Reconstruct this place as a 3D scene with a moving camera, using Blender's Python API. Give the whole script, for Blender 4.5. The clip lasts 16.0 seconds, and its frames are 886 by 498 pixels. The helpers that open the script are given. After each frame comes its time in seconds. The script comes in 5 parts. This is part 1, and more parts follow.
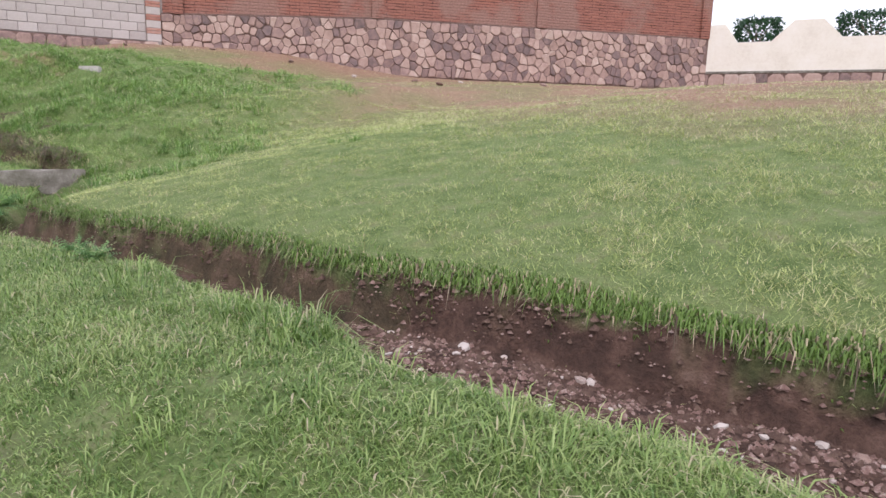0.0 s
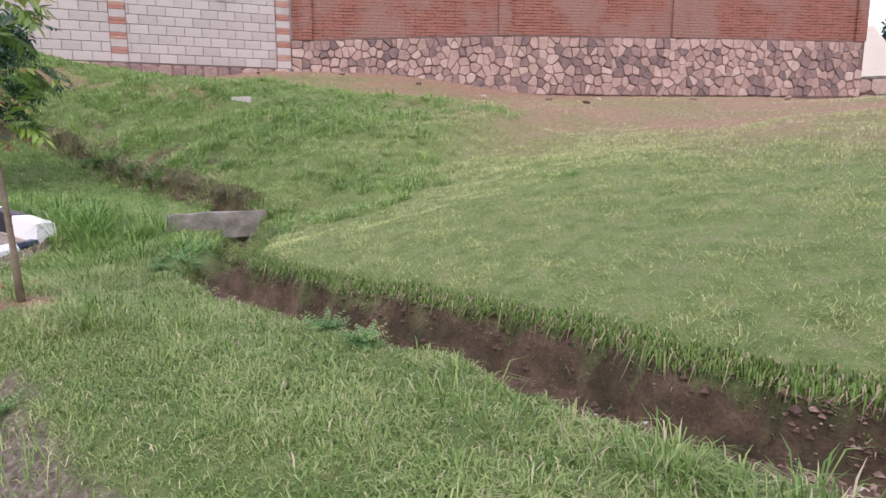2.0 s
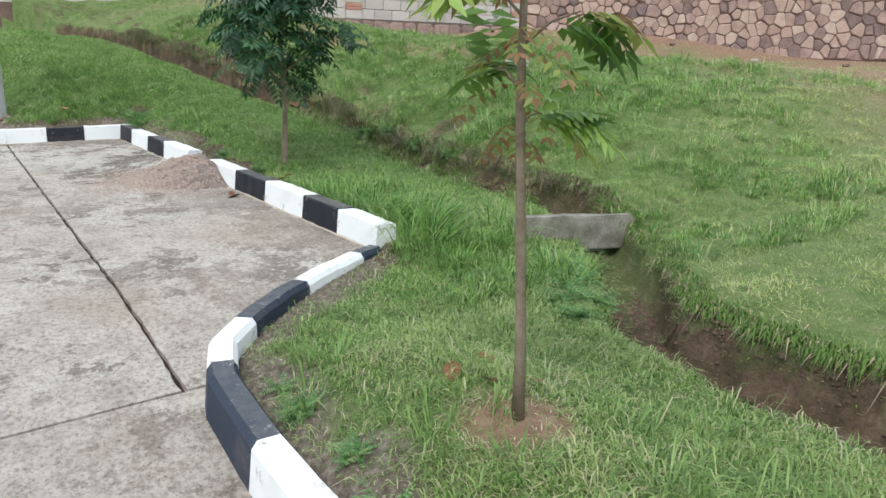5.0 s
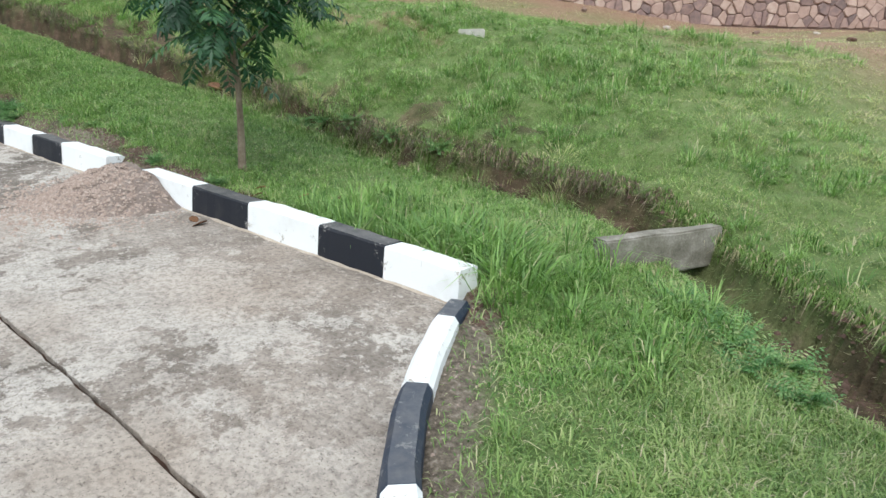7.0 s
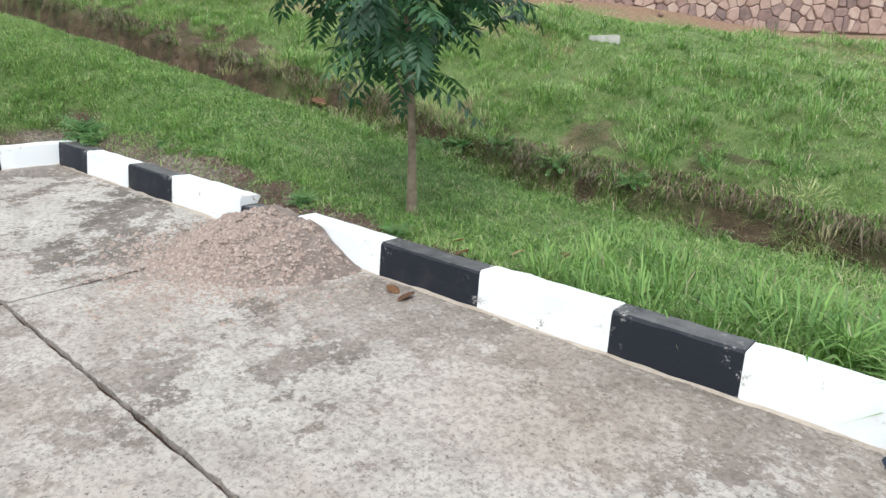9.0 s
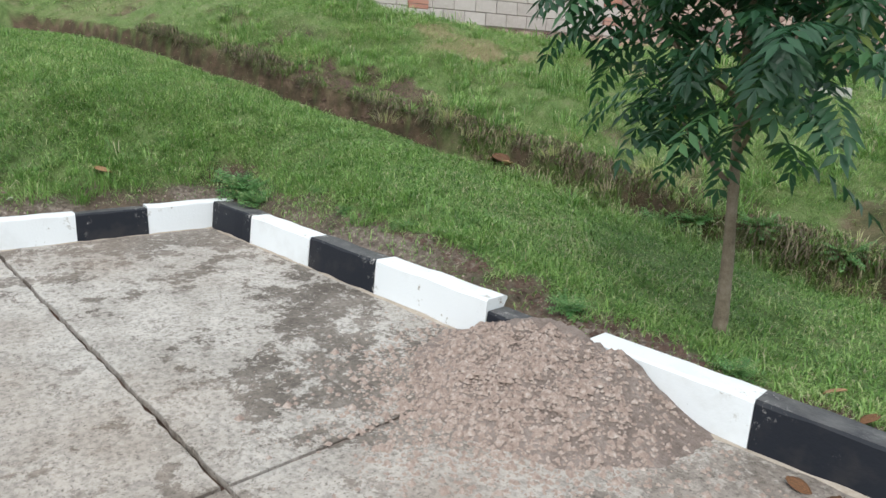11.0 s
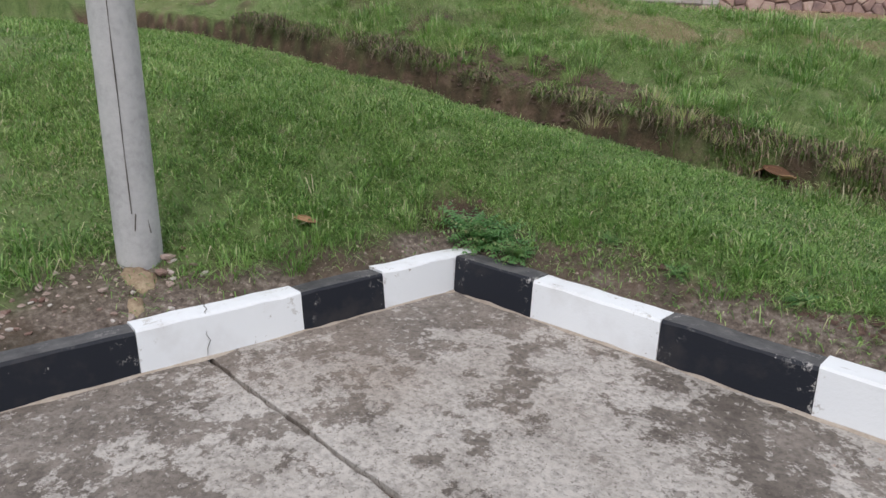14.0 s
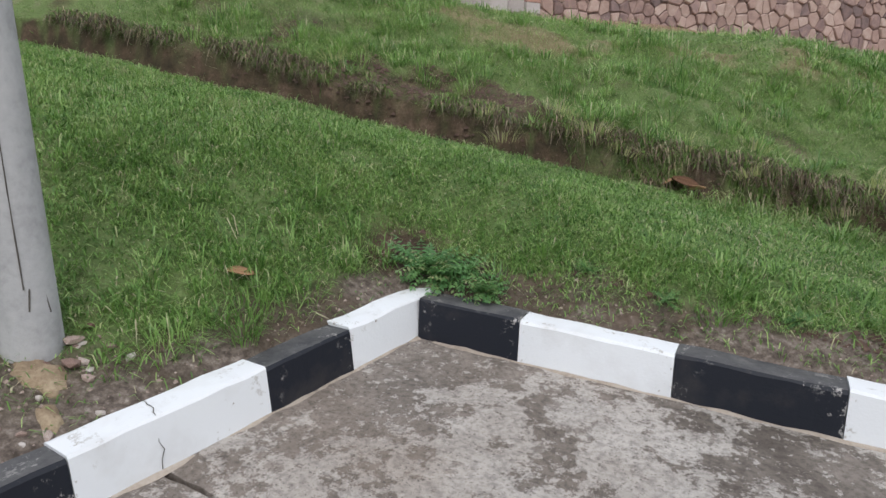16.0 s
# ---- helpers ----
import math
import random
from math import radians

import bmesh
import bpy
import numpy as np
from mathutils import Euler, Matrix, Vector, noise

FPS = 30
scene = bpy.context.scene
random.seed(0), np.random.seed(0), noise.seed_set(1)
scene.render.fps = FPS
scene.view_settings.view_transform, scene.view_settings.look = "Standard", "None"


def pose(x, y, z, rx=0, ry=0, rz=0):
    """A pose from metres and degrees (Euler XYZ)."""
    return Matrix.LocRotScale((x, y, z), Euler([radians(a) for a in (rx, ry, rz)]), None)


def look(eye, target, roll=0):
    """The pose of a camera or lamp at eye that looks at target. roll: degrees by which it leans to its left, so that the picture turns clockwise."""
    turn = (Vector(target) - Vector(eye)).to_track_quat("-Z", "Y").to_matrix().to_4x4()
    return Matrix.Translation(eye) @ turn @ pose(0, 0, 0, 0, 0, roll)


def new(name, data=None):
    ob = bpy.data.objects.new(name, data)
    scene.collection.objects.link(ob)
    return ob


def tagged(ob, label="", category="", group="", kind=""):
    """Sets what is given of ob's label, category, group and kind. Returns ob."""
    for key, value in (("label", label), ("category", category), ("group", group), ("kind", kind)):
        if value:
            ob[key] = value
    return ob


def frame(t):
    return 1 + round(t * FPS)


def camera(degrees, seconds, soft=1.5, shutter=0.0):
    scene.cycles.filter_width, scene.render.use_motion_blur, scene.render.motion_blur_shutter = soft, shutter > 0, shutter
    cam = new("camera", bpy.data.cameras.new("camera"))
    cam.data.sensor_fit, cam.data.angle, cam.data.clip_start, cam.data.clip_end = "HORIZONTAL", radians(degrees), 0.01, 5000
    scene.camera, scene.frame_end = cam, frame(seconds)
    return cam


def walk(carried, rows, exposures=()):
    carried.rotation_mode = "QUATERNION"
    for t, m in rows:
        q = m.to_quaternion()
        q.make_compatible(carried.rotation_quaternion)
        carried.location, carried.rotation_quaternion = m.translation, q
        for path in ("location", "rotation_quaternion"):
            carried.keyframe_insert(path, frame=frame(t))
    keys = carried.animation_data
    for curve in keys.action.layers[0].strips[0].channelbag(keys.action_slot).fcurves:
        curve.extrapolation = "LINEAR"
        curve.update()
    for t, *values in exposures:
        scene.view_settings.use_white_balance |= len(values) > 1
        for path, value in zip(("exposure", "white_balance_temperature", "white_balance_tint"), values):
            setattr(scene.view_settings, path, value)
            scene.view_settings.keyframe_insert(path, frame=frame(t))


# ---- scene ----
cam = camera(66.7, 16.0)

PATH = [
    (0, (0.077, 0.412, 1.069), (-1.035, 2.029, 0.679), 1.5),
    (0.5, (-0.3, 0.45, 1.123), (-1.422, 2.055, 0.716), 2.8),
    (1, (-0.721, 0.374, 1.166), (-1.798, 2.005, 0.742), 1.4),
    (1.5, (-1.136, 0.389, 1.162), (-2.313, 1.967, 0.81), 1.2),
    (2, (-1.543, 0.412, 1.197), (-2.864, 1.873, 0.848), -0.1),
    (2.5, (-1.995, 0.404, 1.222), (-3.341, 1.853, 0.927), -2.5),
    (3, (-2.437, 0.387, 1.232), (-3.944, 1.662, 0.91), 1.1),
    (3.5, (-2.903, 0.449, 1.257), (-4.492, 1.607, 0.893), 2.6),
    (4, (-3.438, 0.296, 1.266), (-5.094, 1.356, 0.899), 1.4),
    (4.2, (-3.575, 0.258, 1.266), (-5.257, 1.26, 0.86), 1.4),
    (6.3, (-5.524, 0.037, 1.388), (-6.927, 1.344, 0.818), 1.4),
    (6.5, (-5.68, 0.012, 1.393), (-7.147, 1.264, 0.863), 2.3),
    (7, (-6.14, -0.046, 1.44), (-7.459, 1.352, 0.886), 0.8),
    (7.5, (-6.619, -0.071, 1.407), (-7.996, 1.277, 0.872), 1.9),
    (8, (-7.109, -0.112, 1.446), (-8.592, 1.138, 0.959), 1.3),
    (8.2, (-7.312, -0.147, 1.442), (-8.724, 1.156, 0.884), -1.1),
    (10.3, (-9.283, -0.136, 1.48), (-10.567, 1.328, 1.024), 2.4),
    (10.5, (-9.454, -0.086, 1.474), (-10.754, 1.36, 1.007), 1.5),
    (11, (-9.88, -0.174, 1.521), (-11.331, 1.134, 1.089), 2.2),
    (11.5, (-10.278, -0.312, 1.571), (-11.698, 0.997, 1.05), -1.6),
    (12, (-10.697, -0.301, 1.556), (-12.151, 0.967, 1.031), -0.9),
    (12.5, (-11.089, -0.376, 1.595), (-12.653, 0.758, 1.076), -0.2),
    (13, (-11.439, -0.552, 1.656), (-12.941, 0.652, 1.114), -1.9),
    (13.5, (-11.739, -0.563, 1.606), (-13.189, 0.706, 1.071), 0.9),
    (14, (-12.093, -0.587, 1.686), (-13.529, 0.712, 1.185), -0.1),
    (14.5, (-12.339, -0.671, 1.699), (-13.587, 0.806, 1.189), -2.6),
    (15, (-12.553, -0.75, 1.73), (-13.668, 0.807, 1.153), -0.8),
    (15.5, (-12.856, -0.693, 1.748), (-13.901, 0.924, 1.206), -2.3),
    (16, (-12.988, -0.737, 1.766), (-13.989, 0.922, 1.269), -0.1),
]
EXPOSURES = [(0, 0.22, 6200, 22), (1.5, 0.24, 6200, 27), (3, 0.22, 6200, 23), (4, 0.17, 6150, 10), (6.5, 0.27, 6100, 4), (8, 0.36, 6100, 6), (10.5, 0.42, 6150, 5), (11, 0.16, 6150, 5), (11.5, 0.02, 6250, 11), (12, -0.17, 6250, 12), (13, -0.22, 6250, 12), (14.5, -0.22, 6200, 13), (16, -0.2, 6150, 11)]
walk(cam, [(t, look(eye, target, roll)) for t, eye, target, roll in PATH], EXPOSURES)

# ---------------------------------------------------------------- sky and sun
world = bpy.data.worlds.new("overcast_sky")
scene.world = world
world.use_nodes = True
wn = world.node_tree
wn.nodes.clear()
w_out = wn.nodes.new("ShaderNodeOutputWorld")
w_bg = wn.nodes.new("ShaderNodeBackground")
w_sky = wn.nodes.new("ShaderNodeTexSky")
w_sky.sky_type = "NISHITA"
w_sky.sun_disc = False
w_sky.sun_elevation = radians(52)
w_sky.sun_rotation = radians(140)
w_sky.air_density, w_sky.dust_density, w_sky.ozone_density = 1.0, 6.0, 0.6
w_mix = wn.nodes.new("ShaderNodeMixRGB")
w_mix.inputs["Fac"].default_value = 0.8
w_mix.inputs["Color2"].default_value = (8.6, 8.9, 9.3, 1)
wn.links.new(w_sky.outputs[0], w_mix.inputs["Color1"])
wn.links.new(w_mix.outputs[0], w_bg.inputs["Color"])
w_bg.inputs["Strength"].default_value = 0.14
wn.links.new(w_bg.outputs[0], w_out.inputs["Surface"])

sun = new("sun", bpy.data.lights.new("sun", "SUN"))
sun.data.energy, sun.data.angle, sun.data.color = 1.5, radians(25), (1.0, 0.96, 0.9)
sun.matrix_world = look((6, -8, 14), (0, 0, 0))


# ---------------------------------------------------------------- helpers
def part(name, bm, material, parent=None, label="", smooth=False):
    """Links a bmesh as one mesh object, under a thing or a part."""
    me = bpy.data.meshes.new(name)
    bm.normal_update()
    bm.to_mesh(me)
    bm.free()
    if smooth:
        for p in me.polygons:
            p.use_smooth = True
    return mesh_part(name, me, material, parent, label)


def mesh_part(name, me, material, parent=None, label=""):
    if material and not me.materials:
        for m in (material if isinstance(material, (list, tuple)) else [material]):
            me.materials.append(m)
    ob = new(name, me)
    if parent:
        ob.parent = parent
    if label:
        ob["label"] = label
    return ob


def thing(name, at=(0, 0, 0), turn=0.0):
    ob = new(name)
    ob.empty_display_size = 0.1
    ob.matrix_world = pose(*at, 0, 0, turn)
    return ob


def raw_mesh(name, co, loops, totals, attrs=(), smooth=False):
    """A mesh straight from arrays: places, corner indices, corners per face, and point attributes."""
    me = bpy.data.meshes.new(name)
    me.vertices.add(len(co))
    me.vertices.foreach_set("co", np.ascontiguousarray(co, dtype=np.float32).ravel())
    me.loops.add(len(loops))
    me.loops.foreach_set("vertex_index", np.ascontiguousarray(loops, dtype=np.int32))
    me.polygons.add(len(totals))
    starts = np.zeros(len(totals), dtype=np.int32)
    starts[1:] = np.cumsum(totals)[:-1]
    me.polygons.foreach_set("loop_start", starts)
    me.polygons.foreach_set("loop_total", np.ascontiguousarray(totals, dtype=np.int32))
    if smooth:
        me.polygons.foreach_set("use_smooth", np.ones(len(totals), dtype=bool))
    for key, values in attrs:
        a = me.attributes.new(key, "FLOAT", "POINT")
        a.data.foreach_set("value", np.ascontiguousarray(values, dtype=np.float32))
    me.update(calc_edges=True)
    return me


def box(bm, x0, x1, y0, y1, z0, z1, m=None):
    vs = [bm.verts.new((x, y, z)) for x in (x0, x1) for y in (y0, y1) for z in (z0, z1)]
    for f in ((0, 1, 3, 2), (4, 6, 7, 5), (0, 4, 5, 1), (2, 3, 7, 6), (0, 2, 6, 4), (1, 5, 7, 3)):
        bm.faces.new([vs[i] for i in f])
    if m is not None:
        bmesh.ops.transform(bm, matrix=m, verts=vs)
    return vs


def tube(bm, points, radii, sides=8):
    """A tapered tube along points."""
    rings = []
    for i, (p, r) in enumerate(zip(points, radii)):
        p = Vector(p)
        a = Vector(points[max(i - 1, 0)])
        b = Vector(points[min(i + 1, len(points) - 1)])
        q = (b - a).normalized().to_track_quat("Z", "Y")
        rings.append([bm.verts.new(p + q @ Vector((r * math.cos(k * math.tau / sides), r * math.sin(k * math.tau / sides), 0))) for k in range(sides)])
    for r0, r1 in zip(rings, rings[1:]):
        for k in range(sides):
            bm.faces.new((r0[k], r0[(k + 1) % sides], r1[(k + 1) % sides], r1[k]))
    bm.faces.new(list(reversed(rings[0])))
    bm.faces.new(rings[-1])


def fbm(x, y, scale, seed=0, octaves=3):
    """Smooth value noise on arrays, about 0 to 1."""
    total, amp, norm = np.zeros_like(x), 1.0, 0.0
    for o in range(octaves):
        u, v = x * scale * 2 ** o + seed * 17.3, y * scale * 2 ** o - seed * 9.1
        iu, iv = np.floor(u), np.floor(v)
        fu, fv = u - iu, v - iv
        fu, fv = fu * fu * (3 - 2 * fu), fv * fv * (3 - 2 * fv)

        def h(a, b):
            s = np.sin(a * 127.1 + b * 311.7 + seed * 74.7 + o * 13.3) * 43758.5453
            return s - np.floor(s)
        total += amp * ((h(iu, iv) * (1 - fu) + h(iu + 1, iv) * fu) * (1 - fv) + (h(iu, iv + 1) * (1 - fu) + h(iu + 1, iv + 1) * fu) * fv)
        norm += amp
        amp *= 0.5
    return total / norm


def sstep(a, b, v):
    k = np.clip((v - a) / (b - a), 0, 1)
    return k * k * (3 - 2 * k)


def splus(v, k=2.0):
    return np.log1p(np.exp(np.clip(v * k, -40, 40))) / k


def along(chain, x, y):
    """For arrays of points: distance to a chain, side (positive to the right of its run), and the run's length there."""
    best = np.full(x.shape, 1e9)
    side = np.zeros(x.shape)
    run = np.zeros(x.shape)
    gone = 0.0
    for (ax, ay), (bx, by) in zip(chain, chain[1:]):
        dx, dy = bx - ax, by - ay
        ln = math.hypot(dx, dy)
        k = np.clip(((x - ax) * dx + (y - ay) * dy) / ln ** 2, 0, 1)
        d = np.hypot(x - ax - k * dx, y - ay - k * dy)
        near = d < best
        best = np.where(near, d, best)
        side = np.where(near, np.sign(dy * (x - ax) - dx * (y - ay)), side)
        run = np.where(near, gone + k * ln, run)
        gone += ln
    return best, side, run


def inside(chain, x, y):
    odd = np.zeros(x.shape, dtype=bool)
    for (ax, ay), (bx, by) in zip(chain, chain[1:] + chain[:1]):
        if ay != by:
            odd ^= ((ay > y) != (by > y)) & (x < (bx - ax) * (y - ay) / (by - ay) + ax)
    return odd


# ---------------------------------------------------------------- materials
def material(name, rough=0.8, metal=0.0):
    m = bpy.data.materials.new(name)
    m.use_nodes = True
    nt = m.node_tree
    b = nt.nodes["Principled BSDF"]
    b.inputs["Roughness"].default_value = rough
    b.inputs["Metallic"].default_value = metal
    b.inputs["Specular IOR Level"].default_value = 0.3
    return m, nt, b


def node(nt, kind, **values):
    n = nt.nodes.new(kind)
    for k, v in values.items():
        n.inputs[k].default_value = v
    return n


def coords(nt, kind="Object"):
    return nt.nodes.new("ShaderNodeTexCoord").outputs[kind]


def noise_tex(nt, vec, scale, detail=4.0, rough=0.6):
    n = node(nt, "ShaderNodeTexNoise", Scale=scale, Detail=detail, Roughness=rough)
    nt.links.new(vec, n.inputs["Vector"])
    return n.outputs["Fac"]


def ramp(nt, fac, stops):
    r = nt.nodes.new("ShaderNodeValToRGB")
    while len(r.color_ramp.elements) < len(stops):
        r.color_ramp.elements.new(0.5)
    for e, (p, c) in zip(r.color_ramp.elements, stops):
        e.position = p
        e.color = (*c, 1) if len(c) == 3 else c
    nt.links.new(fac, r.inputs[0])
    return r.outputs[0]


def blend(nt, fac, a, b, how="MIX"):
    n = nt.nodes.new("ShaderNodeMixRGB")
    n.blend_type = how
    for sock, v in ((0, fac), (1, a), (2, b)):
        if isinstance(v, bpy.types.NodeSocket):
            nt.links.new(v, n.inputs[sock])
        elif sock == 0:
            n.inputs[0].default_value = v
        else:
            n.inputs[sock].default_value = (*v, 1)
    return n.outputs[0]


def sums(nt, a, b, how="MULTIPLY_ADD", c=0.0):
    n = nt.nodes.new("ShaderNodeMath")
    n.operation = how
    for i, v in enumerate((a, b, c)):
        if isinstance(v, bpy.types.NodeSocket):
            nt.links.new(v, n.inputs[i])
        else:
            n.inputs[i].default_value = v
    return n.outputs[0]


def relief(nt, b, height, strength=0.5, distance=0.01):
    n = node(nt, "ShaderNodeBump", Strength=strength, Distance=distance)
    nt.links.new(height, n.inputs["Height"])
    nt.links.new(n.outputs[0], b.inputs["Normal"])


def attr(nt, name):
    n = nt.nodes.new("ShaderNodeAttribute")
    n.attribute_name = name
    return n.outputs["Fac"]


BLACK3, WHITE3 = (0, 0, 0), (1, 1, 1)


def make_ground():
    m, nt, b = material("turf_and_soil", 0.95)
    v = coords(nt)
    grain = noise_tex(nt, v, 55, 5, 0.7)
    mid = noise_tex(nt, v, 6, 4)
    turf = ramp(nt, mid, [(0.3, (0.11, 0.175, 0.05)), (0.55, (0.19, 0.258, 0.09)), (0.75, (0.25, 0.255, 0.135))])
    turf = blend(nt, 0.45, turf, ramp(nt, grain, [(0.35, (0.2, 0.2, 0.2)), (0.65, WHITE3)]), "MULTIPLY")
    soil = ramp(nt, mid, [(0.3, (0.045, 0.028, 0.021)), (0.5, (0.095, 0.055, 0.041)), (0.62, (0.15, 0.09, 0.068)), (0.75, (0.23, 0.155, 0.12))])
    soil = blend(nt, 0.6, soil, ramp(nt, grain, [(0.3, (0.3, 0.28, 0.27)), (0.55, (0.8, 0.8, 0.8)), (0.72, WHITE3)]), "MULTIPLY")
    dry = ramp(nt, noise_tex(nt, v, 14, 5), [(0.35, (0.22, 0.13, 0.085)), (0.6, (0.33, 0.215, 0.15)), (0.75, (0.4, 0.31, 0.21))])
    c = blend(nt, attr(nt, "bare"), turf, soil)
    c = blend(nt, attr(nt, "dry"), c, dry)
    grit = ramp(nt, noise_tex(nt, v, 30, 6, 0.7), [(0.34, (0.08, 0.062, 0.05)), (0.5, (0.17, 0.135, 0.11)), (0.6, (0.26, 0.215, 0.18)), (0.72, (0.42, 0.37, 0.32))])
    c = blend(nt, attr(nt, "grit"), c, grit)
    nt.links.new(c, b.inputs["Base Color"])
    relief(nt, b, grain, 0.9, 0.025)
    return m


def make_grass(name, low, mid, high, straw):
    m, nt, b = material(name, 0.42)
    b.inputs["Specular IOR Level"].default_value = 0.5
    c = ramp(nt, attr(nt, "tone"), [(0.0, low), (0.45, mid), (0.82, high), (0.97, straw)])
    nt.links.new(c, b.inputs["Base Color"])
    t = node(nt, "ShaderNodeBsdfTranslucent")
    nt.links.new(c, t.inputs["Color"])
    mix = node(nt, "ShaderNodeMixShader", Fac=0.35)
    nt.links.new(b.outputs[0], mix.inputs[1])
    nt.links.new(t.outputs[0], mix.inputs[2])
    nt.links.new(mix.outputs[0], nt.nodes["Material Output"].inputs["Surface"])
    return m


def make_concrete():
    m, nt, b = material("weathered_concrete", 0.85)
    v = coords(nt)
    big = noise_tex(nt, v, 1.1, 3, 0.55)
    patch = noise_tex(nt, v, 3.2, 6, 0.62)
    fine = noise_tex(nt, v, 38, 4, 0.65)
    flake = noise_tex(nt, v, 5.5, 13, 0.76)
    under = ramp(nt, patch, [(0.35, (0.125, 0.104, 0.088)), (0.5, (0.185, 0.158, 0.136)), (0.65, (0.27, 0.235, 0.205))])
    skin = ramp(nt, patch, [(0.35, (0.37, 0.335, 0.3)), (0.6, (0.52, 0.48, 0.44))])
    # the grey skin has worn off most in a band along the kerbs
    sep = nt.nodes.new("ShaderNodeSeparateXYZ")
    nt.links.new(v, sep.inputs[0])
    off_long = sums(nt, sep.outputs[0], 0.0925, c=sums(nt, sep.outputs[1], -1.0, c=3.19))
    off_end = sums(nt, sep.outputs[0], 1.0, c=14.76)
    worn = sums(nt, ramp(nt, off_long, [(0.15, WHITE3), (0.95, BLACK3)]), ramp(nt, off_end, [(0.2, WHITE3), (1.0, BLACK3)]), "MAXIMUM")
    lifted = sums(nt, worn, -0.085, c=sums(nt, big, 0.6, c=sums(nt, flake, 0.85, "MULTIPLY")))
    c = blend(nt, ramp(nt, lifted, [(0.672, BLACK3), (0.688, WHITE3)]), under, skin)
    c = blend(nt, ramp(nt, noise_tex(nt, v, 9, 9, 0.76), [(0.565, BLACK3), (0.59, (0.7, 0.7, 0.7))]), c, (0.2, 0.172, 0.148))
    c = blend(nt, ramp(nt, noise_tex(nt, v, 20, 6, 0.75), [(0.575, BLACK3), (0.59, (0.85, 0.85, 0.85))]), c, (0.5, 0.46, 0.42))
    # a thin veil of washed-out sand below the heap, and paler drifts elsewhere
    veil = ramp(nt, sums(nt, sep.outputs[0], 0.5, c=6.2), [(0.1, BLACK3), (0.6, WHITE3)])
    veil = sums(nt, veil, ramp(nt, noise_tex(nt, v, 1.3, 6, 0.6), [(0.36, (0.1, 0.1, 0.1)), (0.6, (0.62, 0.62, 0.62))]), "MULTIPLY")
    c = blend(nt, veil, c, ramp(nt, patch, [(0.35, (0.34, 0.285, 0.245)), (0.65, (0.46, 0.405, 0.36))]))
    c = blend(nt, ramp(nt, noise_tex(nt, v, 0.75, 3, 0.5), [(0.5, BLACK3), (0.68, (0.45, 0.45, 0.45))]), c, (0.38, 0.31, 0.255))
    c = blend(nt, ramp(nt, noise_tex(nt, v, 75, 3, 0.6), [(0.6, BLACK3), (0.65, (0.65, 0.65, 0.65))]), c, (0.1, 0.085, 0.07))
    c = blend(nt, 0.45, c, ramp(nt, fine, [(0.36, (0.25, 0.25, 0.25)), (0.56, WHITE3)]), "MULTIPLY")
    nt.links.new(c, b.inputs["Base Color"])
    relief(nt, b, sums(nt, lifted, 2.5, c=fine), 0.9, 0.01)
    return m


def make_paint(name, paint, under, lo, hi, grime=0.45, dust=0.0):
    m, nt, b = material(name, 0.6)
    v = coords(nt)
    wear = noise_tex(nt, v, 11, 6, 0.72)
    c = blend(nt, ramp(nt, wear, [(lo, BLACK3), (hi, WHITE3)]), paint, under)
    dirt = noise_tex(nt, v, 5, 4, 0.6)
    c = blend(nt, ramp(nt, dirt, [(0.52, BLACK3), (0.8, (grime, grime, grime))]), c, (0.3, 0.25, 0.2))
    geo = nt.nodes.new("ShaderNodeNewGeometry")
    rub = sums(nt, ramp(nt, geo.outputs["Pointiness"], [(0.545, BLACK3), (0.6, WHITE3)]), ramp(nt, noise_tex(nt, v, 14, 7, 0.8), [(0.58, BLACK3), (0.6, WHITE3)]), "MULTIPLY")
    c = blend(nt, rub, c, under)
    if dust:
        up = nt.nodes.new("ShaderNodeSeparateXYZ")
        nt.links.new(geo.outputs["Normal"], up.inputs[0])
        settled = sums(nt, ramp(nt, up.outputs[2], [(0.6, BLACK3), (0.95, WHITE3)]), ramp(nt, noise_tex(nt, v, 9, 5, 0.7), [(0.3, (0.25, 0.25, 0.25)), (0.65, WHITE3)]), "MULTIPLY")
        c = blend(nt, sums(nt, settled, dust, "MULTIPLY"), c, (0.27, 0.26, 0.25))
    nt.links.new(c, b.inputs["Base Color"])
    relief(nt, b, noise_tex(nt, v, 60, 4), 0.35, 0.004)
    return m


def make_plain(name, stops, scale, rough=0.85, bump=0.4, dist=0.01, per_piece=0.0, kind="Object"):
    """A two-scale mottled surface; per_piece varies its brightness from piece to piece."""
    m, nt, b = material(name, rough)
    v = coords(nt, kind)
    n1 = noise_tex(nt, v, scale, 5, 0.62)
    n2 = noise_tex(nt, v, scale * 9, 4, 0.65)
    f = sums(nt, n2, 0.35, c=sums(nt, n1, 0.65, "MULTIPLY"))
    if per_piece:
        r = nt.nodes.new("ShaderNodeObjectInfo").outputs["Random"]
        f = sums(nt, sums(nt, r, 0.5, "SUBTRACT"), per_piece, c=f)
    c = ramp(nt, f, stops)
    nt.links.new(c, b.inputs["Base Color"])
    relief(nt, b, n2, bump, dist)
    return m


